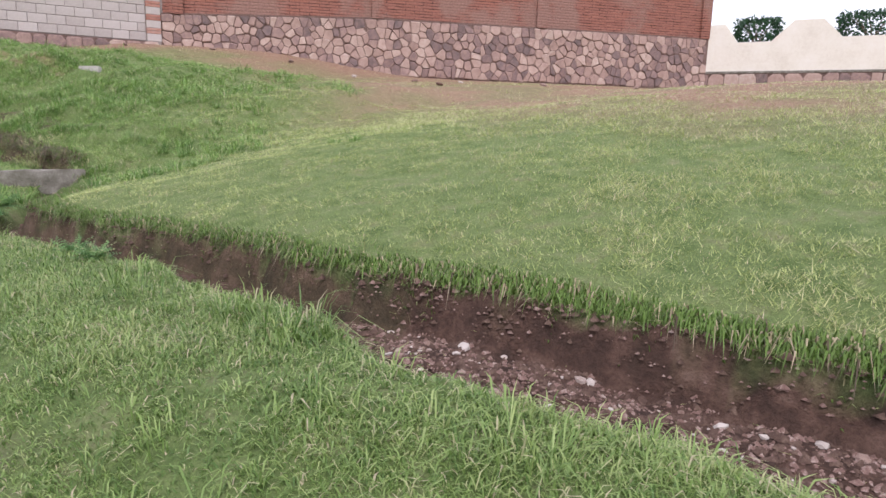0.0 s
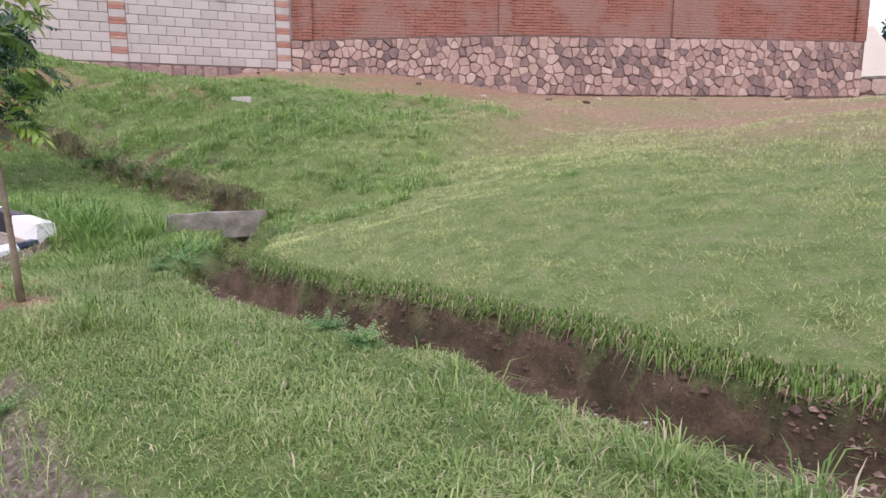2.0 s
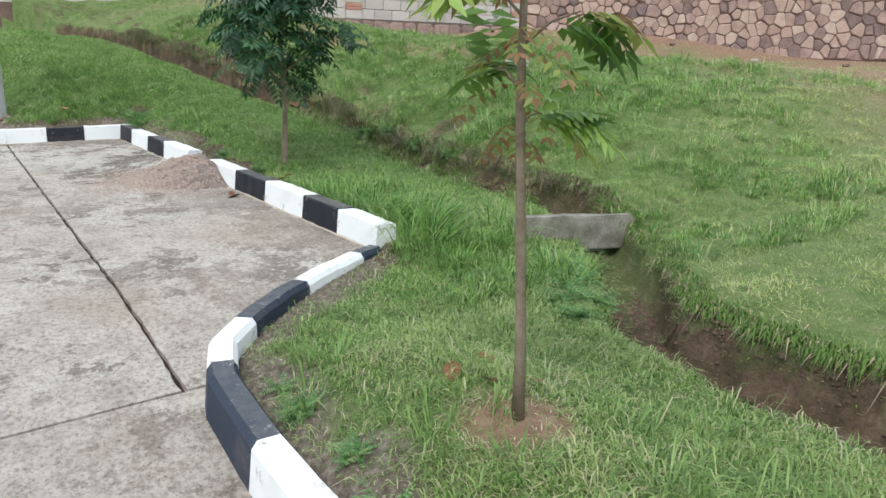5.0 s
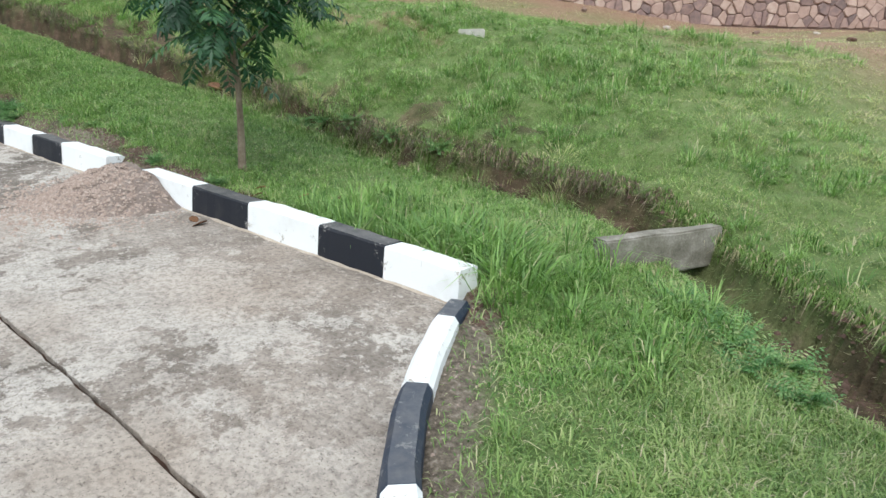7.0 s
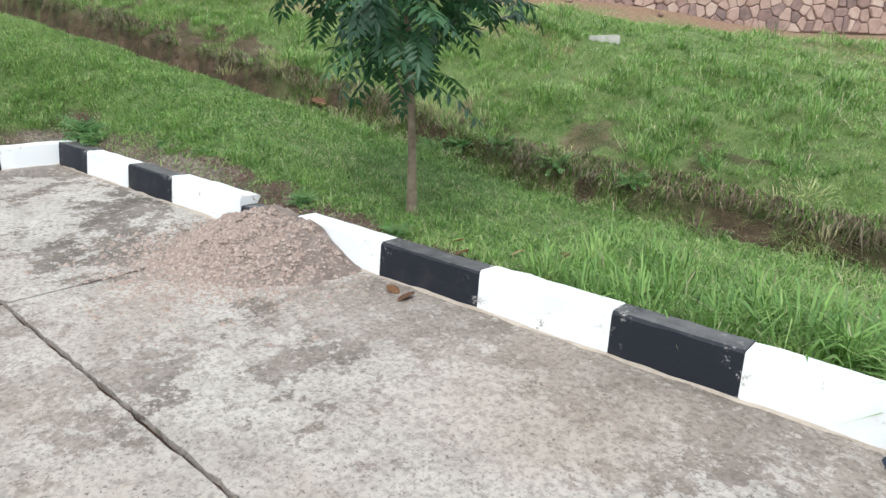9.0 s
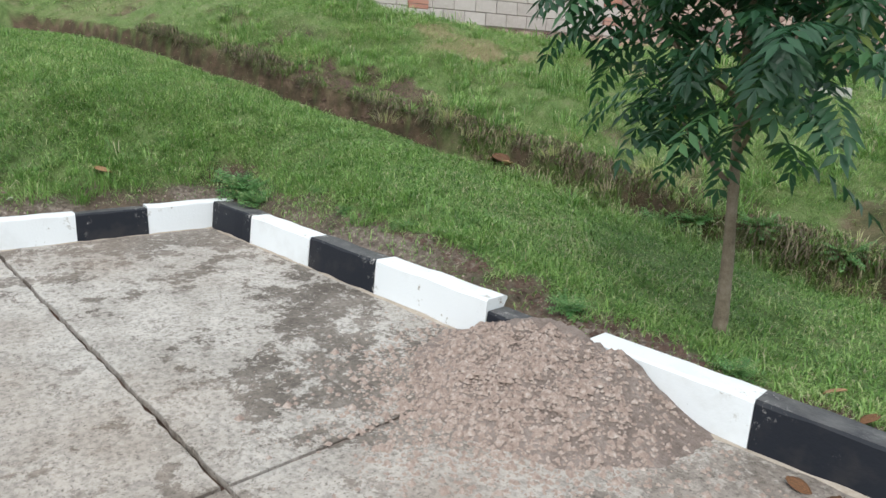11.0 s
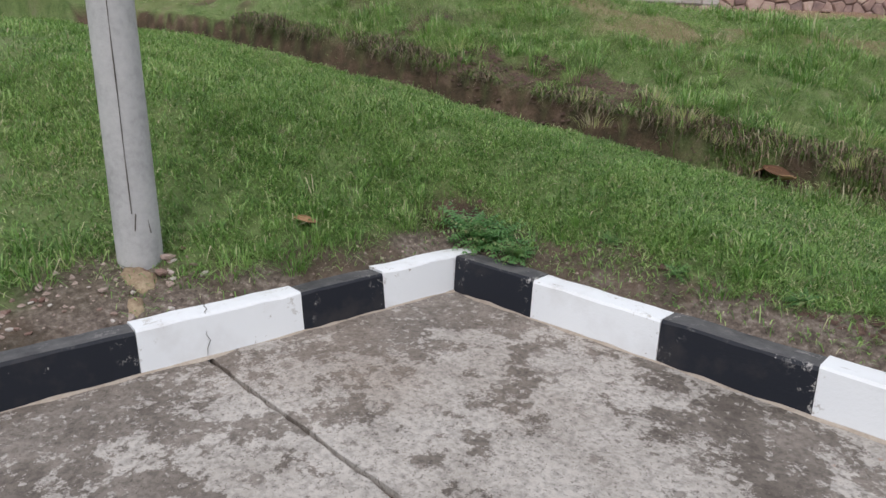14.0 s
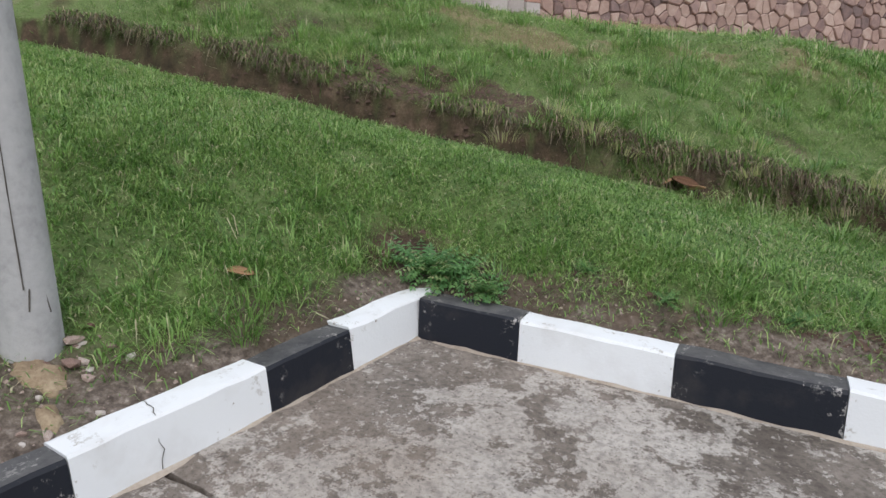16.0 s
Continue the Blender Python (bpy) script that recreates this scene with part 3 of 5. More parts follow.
# along the lawn: white, black, white and so on from the broken end to the inner corner
kerb_run(KERB_LONG, [0.19, 0.195, 0.195, 0.185, 0.185, 0.14, 0.2, 0.19, 0.19, 0.195], True, 10)
END_STONES = kerb_run([(-14.664, 2.008)] + KERB_END[1:], [0.195, 0.185, 0.19, 0.185, 0.185, 0.185, 0.185, 0.185, 0.185], True, 40)


def fillet(chain):
    """A pale mortar strip where the kerb meets the drive."""
    bm = bmesh.new()
    rnd = random.Random(6)
    rings = []
    for (ax, ay), (bx, by) in zip(chain, chain[1:]):
        ln = math.hypot(bx - ax, by - ay)
        ox, oy = -(by - ay) / ln, (bx - ax) / ln
        for k in range(6):
            q = k / 6
            x, y = ax + (bx - ax) * q, ay + (by - ay) * q
            w, h = rnd.uniform(0.002, 0.028), rnd.uniform(-0.004, 0.009)
            z = drive_at(x, y)
            rings.append([bm.verts.new((x - ox * 0.01, y - oy * 0.01, z + h)), bm.verts.new((x + ox * w * 0.4, y + oy * w * 0.4, z + h * 0.8)), bm.verts.new((x + ox * w, y + oy * w, z - 0.004))])
    for r0, r1 in zip(rings, rings[1:]):
        for j in range(2):
            bm.faces.new((r0[j], r1[j], r1[j + 1], r0[j + 1]))
    part("mortar_fillet", bm, M_GRAVEL_PALE, road, "pale mortar strip at the foot of the kerb", True)


fillet(KERB_LONG)
fillet(KERB_END)


def bend_points(cuts):
    """Points of the curved kerb at run lengths measured back from its buried end."""
    chain = list(reversed(KERB_BEND))
    out = []
    for c in cuts:
        left = c
        for (ax, ay), (bx, by) in zip(chain, chain[1:]):
            ln = math.hypot(bx - ax, by - ay)
            if left <= ln:
                out.append((ax + (bx - ax) * left / ln, ay + (by - ay) * left / ln))
                break
            left -= ln
    return out


def curved_kerb(c0, c1, h0, h1, white, seed):
    pts = bend_points([c0 + (c1 - c0) * k / 6 for k in range(7)])
    rnd = random.Random(seed)
    bm = bmesh.new()
    rings = []
    for i, p in enumerate(pts):
        a, b = Vector(pts[max(i - 1, 0)]), Vector(pts[min(i + 1, 6)])
        u = (b - a).normalized()
        out = Vector((-u.y, u.x, 0))
        base = drive_at(*p)
        h = h0 + (h1 - h0) * i / 6 + 0.006 * rnd.random()
        c = 0.03
        prof = [(0.0, -0.08), (0.004, 0.0), (0.02, h - c), (0.02 + c * 0.8, h), (0.13, h), (0.15, h - c), (0.155, -0.08)]
        rings.append([bm.verts.new(Vector((*p, base + z)) + out * o) for o, z in prof])
    for r0, r1 in zip(rings, rings[1:]):
        for k in range(len(r0) - 1):
            bm.faces.new((r0[k], r0[k + 1], r1[k + 1], r1[k]))
    bm.faces.new(rings[0])
    bm.faces.new(rings[-1])
    bmesh.ops.recalc_face_normals(bm, faces=bm.faces)
    ob = part("kerb_stone", bm, M_WHITE if white else M_NAVY)
    tagged(ob, ("white" if white else "faded blue-black") + "-painted concrete kerb stone of the curved corner", "kerb stone", "painted kerb stones")


BEND_CUTS = [0.0, 0.22, 0.89, 1.54, 2.07, 2.7, 3.59, 4.35, 5.2, 6.0, 6.8, 7.6, 8.4, 9.2]
for i, (c0, c1) in enumerate(zip(BEND_CUTS, BEND_CUTS[1:])):
    hh = [0.05, 0.065, 0.1, 0.15, 0.185, 0.19]
    curved_kerb(c0, c1, hh[min(i, 5)], hh[min(i + 1, 5)], i % 2 == 1, 70 + i)


def kerb_crack(p, q, seed):
    """A hairline crack over a kerb stone, from its back edge p across the top and down the face to q."""
    rnd = random.Random(seed)
    bm = bmesh.new()
    pts = []
    for a, b, n in ((p[0], p[1], 6), (p[1], q, 6)):
        for k in range(n):
            w = Vector(a).lerp(Vector(b), k / n)
            pts.append(w + Vector((0.0, rnd.uniform(-0.012, 0.012), 0)))
    pts.append(Vector(q))
    tube(bm, pts, [0.0016] * len(pts), 4)
    return bm


crack_at = Vector((*KERB_END[2], 0)).lerp(Vector((*KERB_END[3], 0)), 0.6)
crack_base = drive_at(crack_at.x, crack_at.y)
crack = part("crack", kerb_crack((crack_at + Vector((-0.17, 0.05, crack_base + 0.19)), crack_at + Vector((-0.03, 0.01, crack_base + 0.192))), crack_at + Vector((0.004, -0.02, crack_base + 0.01)), 3), M_JOINTFILL, None)
crack.parent = END_STONES[2]
crack["label"] = "hairline crack in the white paint"


# ---------------------------------------------------------------- boundary walls
def rough_stone(bm_cell, depth, rnd):
    """A rough stone that fills the cell (x0, x1, z0, z1), standing proud of the wall's face at y = 0."""
    x0, x1, z0, z1 = bm_cell
    w, h = x1 - x0, z1 - z0
    c = 0.24 * min(w, h)
    ring = []
    for px_, pz_, sx, sz in ((x0, z0, 1, 1), (x1, z0, -1, 1), (x1, z1, -1, -1), (x0, z1, 1, -1)):
        k, q = c * rnd.uniform(0.15, 1.5), c * rnd.uniform(0.15, 1.5)
        pair = [(px_ + sx * k, pz_ + rnd.uniform(-0.02, 0.012) * sz), (px_ + rnd.uniform(-0.02, 0.012) * sx, pz_ + sz * q)]
        ring += pair if sx * sz < 0 else pair[::-1]
    bm = bmesh.new()
    back = [bm.verts.new((a, 0.02, b)) for a, b in ring]
    front = [bm.verts.new((a, -depth * 0.75, b)) for a, b in ring]
    mx, mz = (x0 + x1) / 2, (z0 + z1) / 2
    face = [bm.verts.new((mx + (a - mx) * 0.8, -depth * rnd.uniform(0.85, 1.15), mz + (b - mz) * 0.8)) for a, b in ring]
    n = len(ring)
    for i in range(n):
        j = (i + 1) % n
        bm.faces.new((back[i], back[j], front[j], front[i]))
        bm.faces.new((front[i], front[j], face[j], face[i]))
    bm.faces.new(face)
    bmesh.ops.recalc_face_normals(bm, faces=bm.faces)
    return bm


def clip_cell(poly, mx, mz, nx, nz):
    """The side of a convex outline that lies behind the line through (mx, mz) with normal (nx, nz)."""
    out = []
    for (ax, az), (bx, bz) in zip(poly, poly[1:] + poly[:1]):
        da, db = (ax - mx) * nx + (az - mz) * nz, (bx - mx) * nx + (bz - mz) * nz
        if da <= 0:
            out.append((ax, az))
        if da * db < 0:
            k = da / (da - db)
            out.append((ax + (bx - ax) * k, az + (bz - az) * k))
    return out


def cell_stone(poly, gap, depth, rnd):
    """A rubble stone with worn corners that fills an irregular outline."""
    mx, mz = sum(p[0] for p in poly) / len(poly), sum(p[1] for p in poly) / len(poly)
    size = max(math.hypot(a - mx, b - mz) for a, b in poly)
    poly = [(mx + (a - mx) * (1 - gap / size), mz + (b - mz) * (1 - gap / size)) for a, b in poly]
    ring = []
    for (ax, az), (bx, bz) in zip(poly, poly[1:] + poly[:1]):
        for k in (0.1, 0.9):
            ring.append((ax + (bx - ax) * k + rnd.uniform(-0.006, 0.006), az + (bz - az) * k + rnd.uniform(-0.006, 0.006)))
    bm = bmesh.new()
    back = [bm.verts.new((a, 0.02, b)) for a, b in ring]
    front = [bm.verts.new((a, -depth * 0.6, b)) for a, b in ring]
    tx, tz = rnd.uniform(-0.12, 0.12), rnd.uniform(-0.12, 0.12)
    face = [bm.verts.new((mx + (a - mx) * 0.84, -depth + tx * (a - mx) + tz * (b - mz), mz + (b - mz) * 0.84)) for a, b in ring]
    n = len(ring)
    for i in range(n):
        j = (i + 1) % n
        bm.faces.new((back[i], back[j], front[j], front[i]))
        bm.faces.new((front[i], front[j], face[j], face[i]))
    bm.faces.new(face)
    bmesh.ops.recalc_face_normals(bm, faces=bm.faces)
    return bm


STONE_LEN = (WALL_B - WALL_A).length
STONE_TURN = math.degrees(math.atan2((WALL_B - WALL_A).y, (WALL_B - WALL_A).x))


def stone_top(s):
    return 3.84 + 0.26 * min(1, max(0, s) / 6.0) + 0.06 * min(1, max(0, s - 6) / 8)


def build_stone_wall():
    wall = tagged(thing("wall_north", (WALL_A.x, WALL_A.y, 0), STONE_TURN), "burnt brick boundary wall on a rubble stone base", "wall", kind="structure")
    rnd = random.Random(5)
    bm = bmesh.new()
    n = 24
    rows = []
    for i in range(n + 1):
        s = -0.35 + (STONE_LEN + 0.35) * i / n
        rows.append([bm.verts.new((s, y, z)) for y, z in ((0, 1.2), (0, stone_top(s)), (0.5, stone_top(s)), (0.5, 1.2))])
    for r0, r1 in zip(rows, rows[1:]):
        for k in range(4):
            bm.faces.new((r0[k], r1[k], r1[(k + 1) % 4], r0[(k + 1) % 4]))
    bm.faces.new(rows[0])
    bm.faces.new(rows[-1][::-1])
    bmesh.ops.recalc_face_normals(bm, faces=bm.faces)
    part("stone_base", bm, M_MORTAR, wall, "mortared rubble stone base")
    # brickwork above, with a thin ledge and shallow piers
    bm = bmesh.new()
    rows = []
    for i in range(n + 1):
        s = -0.35 + (STONE_LEN + 0.35) * i / n
        rows.append([bm.verts.new((s, y, z)) for y, z in ((0.05, stone_top(s)), (0.05, 6.5), (0.4, 6.5), (0.4, stone_top(s)))])
    for r0, r1 in zip(rows, rows[1:]):
        for k in range(4):
            bm.faces.new((r0[k], r1[k], r1[(k + 1) % 4], r0[(k + 1) % 4]))
    bm.faces.new(rows[0])
    bm.faces.new(rows[-1][::-1])
    bmesh.ops.recalc_face_normals(bm, faces=bm.faces)
    part("brickwork", bm, M_BRICK, wall, "red burnt brick with smeared mortar")
    for s in (0.1, 6.2, 12.0, STONE_LEN - 0.2):
        bm = bmesh.new()
        box(bm, s - 0.2, s + 0.2, -0.06, 0.06, stone_top(s) - 0.01, 6.55)
        part("pier", bm, M_BRICK, wall)
    bm = bmesh.new()
    for i in range(n):
        s0, s1 = STONE_LEN * i / n, STONE_LEN * (i + 1) / n
        vs = box(bm, s0, s1, -0.012, 0.1, stone_top(s0) - 0.035, stone_top(s0) + 0.012)
        for v in vs[4:]:
            v.co.z += stone_top(s1) - stone_top(s0)
    part("ledge", bm, M_MORTAR, wall, "dark damp mortar ledge")
    # rubble stones: irregular cells round scattered seeds, many of them upright
    z_low, high = 2.3, 6
    seeds = []
    for r in range(high):
        x = -0.3 + 0.13 * (r % 2)
        while x < STONE_LEN:
            wide = rnd.choice((0.11, 0.16, 0.2, 0.26, 0.34, 0.44))
            tall = stone_top(x) - 0.04 - z_low
            seeds.append((x + wide / 2, z_low + tall * (r + 0.5 + rnd.uniform(-0.42, 0.42)) / high))
            x += wide
    for sx, sz in seeds:
        if not -0.3 < sx < STONE_LEN - 0.03:
            continue
        top = stone_top(sx) - 0.035
        poly = [(max(-0.34, sx - 0.5), z_low), (min(STONE_LEN, sx + 0.5), z_low), (min(STONE_LEN, sx + 0.5), top), (max(-0.34, sx - 0.5), top)]
        for ox, oz in seeds:
            if (ox, oz) != (sx, sz) and abs(ox - sx) < 0.8 and abs(oz - sz) < 0.8:
                poly = clip_cell(poly, (sx + ox) / 2, (sz + oz) / 2, ox - sx, oz - sz)
        if len(poly) > 2:
            part("stone", cell_stone(poly, rnd.uniform(0.004, 0.03), rnd.uniform(0.015, 0.06), rnd), M_STONE, wall)
    return wall


build_stone_wall()


def build_block_wall():
    turn = 70.0
    base = 3.0
    wall = tagged(thing("wall_west", (-18.91, 12.57, 0), turn), "grey cement block wall with block and brick piers", "wall", kind="structure")
    rnd = random.Random(8)
    bm = bmesh.new()
    box(bm, -18, 0.3, 0.03, 0.24, 1.2, 5.18)
    part("core", bm, M_JOINT, wall)
    bm = bmesh.new()
    box(bm, -18, 0.3, -0.03, 0.1, 1.2, base - 0.02)
    part("footing", bm, M_MORTAR, wall, "low rubble footing")
    bays = [(-4.2, -0.2), (-8.75, -4.6), (-13.0, -9.15), (-17.5, -13.4)]
    shared = {}
    count = 0
    for bay, (a, b) in enumerate(bays):
        for c in range(9):
            z0 = base + c * 0.25
            if z0 > 5.1:
                break
            z1 = min(z0 + 0.25, 5.18)
            s = b
            off = 0.23 if c % 2 else 0.0
            first = True
            while s > a + 0.02:
                w = min(0.46 if not (first and off) else 0.23, s - a)
                first = False
                key = (round(w, 2), round(z1 - z0, 2))
                if key not in shared:
                    bm = bmesh.new()
                    box(bm, -key[0] / 2 + 0.006, key[0] / 2 - 0.006, 0.0, 0.05, 0.006, key[1] - 0.007)
                    bmesh.ops.bevel(bm, geom=[e for e in bm.edges if all(v.co.y < 0.01 for v in e.verts)], offset=0.006, segments=1, affect="EDGES")
                    me = bpy.data.meshes.new("cement_block")
                    bm.to_mesh(me)
                    bm.free()
                    me.materials.append(M_BLOCK)
                    shared[key] = me
                ob = mesh_part("cement_block", shared[key], None, wall)
                ob.location = (s - w / 2, rnd.uniform(-0.004, 0.004), z0)
                s -= w
    # piers: pale blocks and courses of red brick by turns
    for s, top in ((0.02, 5.6), (-4.4, 5.55), (-8.95, 5.5), (-13.2, 5.5)):
        z, k = base, 0
        while z < top - 0.02:
            h = 0.21 if k % 2 == 0 else 0.17
            bm = bmesh.new()
            if k % 2 == 0:
                box(bm, s - 0.2, s + 0.2, -0.04, 0.2, z + 0.005, z + h - 0.005)
                bmesh.ops.bevel(bm, geom=list(bm.edges), offset=0.006, segments=1, affect="EDGES")
                part("cement_block", bm, M_BLOCK, wall)
                bm = None
            else:
                for q in range(2):
                    bm = bmesh.new()
                    box(bm, s - 0.2, s + 0.2, -0.045, 0.2, z + q * h / 2 + 0.006, z + (q + 1) * h / 2 - 0.006)
                    bmesh.ops.bevel(bm, geom=list(bm.edges), offset=0.005, segments=1, affect="EDGES")
                    part("brick", bm, M_REDBRICK, wall)
            z += h
            k += 1
        bm = bmesh.new()
        box(bm, s - 0.19, s + 0.19, -0.03, 0.19, base - 0.3, top)
        part("pier_core", bm, M_JOINT, wall)
    # stones of the footing
    s = 0.15
    while s > -9:
        w = rnd.uniform(0.25, 0.5)
        ob = part("stone", rough_stone((s - w + 0.015, s - 0.015, base - 0.36, base - 0.04), 0.05, rnd), M_STONE, wall)
        ob.location = (0, -0.03, 0)
        s -= w


build_block_wall()


def build_cream_wall():
    y0 = 36.0
    wall = tagged(thing("wall_far", (0, y0, 0)), "cream rendered boundary wall with dipped top and stone plinth", "wall", kind="structure")
    bm = bmesh.new()
    top = [(-22, 5.7), (-8.7, 5.7), (-8.2, 5.7), (-7.6, 4.85), (-6.1, 4.85), (-5.2, 5.75), (-4.0, 5.75), (-3.2, 4.95), (-1.0, 4.95), (0.0, 5.8), (2.0, 5.8), (2.8, 5.0), (5.0, 5.0), (6, 5.8), (20, 5.8)]
    front = [bm.verts.new((x, 0, z)) for x, z in top] + [bm.verts.new((20, 0, 3.45)), bm.verts.new((-22, 0, 3.45))]
    f = bm.faces.new(front)
    out = bmesh.ops.extrude_face_region(bm, geom=[f])
    for v in out["geom"]:
        if isinstance(v, bmesh.types.BMVert):
            v.co.y += 0.25
    bmesh.ops.recalc_face_normals(bm, faces=bm.faces)
    part("rendered_wall", bm, M_CREAM, wall)
    bm = bmesh.new()
    box(bm, -22, 20, -0.08, 0.3, 1.5, 3.4)
    part("plinth", bm, M_MORTAR, wall, "dark stone plinth")
    bm = bmesh.new()
    box(bm, -22, 20, -0.12, 0.3, 3.4, 3.5)
    part("ledge", bm, M_OLD, wall)
    rnd = random.Random(3)
    s = -10.0
    while s < 6:
        w = rnd.uniform(0.4, 0.8)
        ob = part("stone", rough_stone((s + 0.02, s + w - 0.02, 2.75 + rnd.uniform(-0.1, 0.05), 3.36), 0.05, rnd), M_STONE, wall)
        ob.location = (0, -0.08, 0)
        s += w


build_cream_wall()


# ---------------------------------------------------------------- foliage
def leaflets(rnd, centre, way, normal, length, width, tone, co, loops, totals, tones, ups):
    """One pointed leaflet: two bent quads' worth of triangles."""
    side = way.cross(normal)
    if side.length < 1e-4:
        side = Vector((1, 0, 0))
    side.normalize()
    i = len(co)
    mid = centre + way * length * 0.45 + normal * length * 0.04
    co += [centre, mid + side * width / 2, centre + way * length - normal * length * 0.08, mid - side * width / 2]
    loops += [i, i + 1, i + 2, i, i + 2, i + 3]
    totals += [3, 3]
    tones += [tone] * 4
    ups += [1.0] * 4


def foliage_mesh(name, fronds):
    co, loops, totals, tones, ups = [], [], [], [], []
    for f in fronds:
        f(co, loops, totals, tones, ups)
    return raw_mesh(name, np.array([tuple(c) for c in co]), np.array(loops), np.array(totals), (("tone", tones), ("up", ups)))


def frond(rnd, start, way, length, pairs, leaf, width, tone, droop=0.5):
    """A feather-shaped leaf: paired leaflets on an arching stalk."""
    def add(co, loops, totals, tones, ups):
        d = way.normalized()
        p = start.copy()
        step = length / pairs
        for k in range(pairs):
            d = (d + Vector((0, 0, -droop / pairs))).normalized()
            p = p + d * step
            side = d.cross(Vector((0, 0, 1)))
            if side.length < 1e-3:
                side = Vector((1, 0, 0))
            side.normalize()
            nrm = side.cross(d).normalized()
            for s in (-1, 1):
                w = (d * 0.55 + side * s + nrm * rnd.uniform(-0.45, 0.1) + Vector((0, 0, -0.25))).normalized()
                ln = leaf * (0.6 + 0.5 * math.sin(math.pi * (k + 0.6) / (pairs + 0.4))) * rnd.uniform(0.85, 1.15)
                leaflets(rnd, p, w, nrm, ln, width, min(1, max(0, tone + rnd.uniform(-0.12, 0.12))), co, loops, totals, tones, ups)
        leaflets(rnd, p, d, nrm, leaf, width, tone, co, loops, totals, tones, ups)
    return add


def crown_tree(x, y, label):
    rnd = random.Random(21)
    z = land_at(x, y) - 0.03
    tree = tagged(thing("tree", (x, y, z), 165), label, "tree")
    fork = Vector((0.06, -0.02, 0.75))
    bm = bmesh.new()
    tube(bm, [(0, 0, 0), (0.01, 0.005, 0.06), (0.03, -0.01, 0.4), fork, (0.07, 0.0, 1.1), (0.04, 0.03, 1.6), (0.06, 0.02, 2.1)], [0.05, 0.036, 0.029, 0.026, 0.021, 0.014, 0.006], 9)
    limbs = []
    for k in range(9):
        a = k * 2.4 + rnd.uniform(-0.3, 0.3)
        h = 0.72 + 0.13 * k
        base = Vector((0.055, 0, h))
        tip = base + Vector((math.cos(a), math.sin(a), 0.75 + 0.05 * k)).normalized() * (0.92 - 0.04 * k)
        midp = (base + tip) / 2 + Vector((0, 0, -0.04))
        tube(bm, [base, midp, tip], [0.014, 0.010, 0.004], 6)
        limbs.append((base, midp, tip))
    part("trunk", bm, M_BARK, tree, "thin grey-brown trunk with forking limbs", True)
    fronds = []
    for k in range(270):
        base, midp, tip = limbs[k % 9]
        q = rnd.uniform(0.35, 1.05)
        start = base.lerp(tip, q) + Vector((rnd.gauss(0, 0.07), rnd.gauss(0, 0.07), rnd.gauss(0, 0.07)))
        a = rnd.uniform(0, math.tau)
        outw = Vector((start.x, start.y, 0)) * 0.9
        way = Vector((math.cos(a), math.sin(a), rnd.uniform(-0.15, 0.9))) + outw
        fronds.append(frond(rnd, start, way, rnd.uniform(0.26, 0.46), rnd.randint(6, 9), 0.115, 0.033, min(1, max(0, rnd.gauss(0.36, 0.22))), rnd.uniform(0.9, 1.9)))
    for k in range(60):
        a, q = rnd.uniform(0, math.tau), rnd.uniform(0.2, 0.8)
        start = Vector((0.06 + 0.3 * q * math.cos(a), 0.3 * q * math.sin(a), rnd.uniform(1.5, 2.2)))
        fronds.append(frond(rnd, start, Vector((math.cos(a), math.sin(a), rnd.uniform(0.2, 1.2))), rnd.uniform(0.28, 0.45), 8, 0.115, 0.033, rnd.uniform(0.25, 0.7), 1.2))
    mesh_part("crown", foliage_mesh("crown", fronds), M_LEAF, tree, "dark green feathery drooping leaves")
    return tree


crown_tree(-11.27, 2.91, "young tree with dark feathery leaves on a thin trunk")


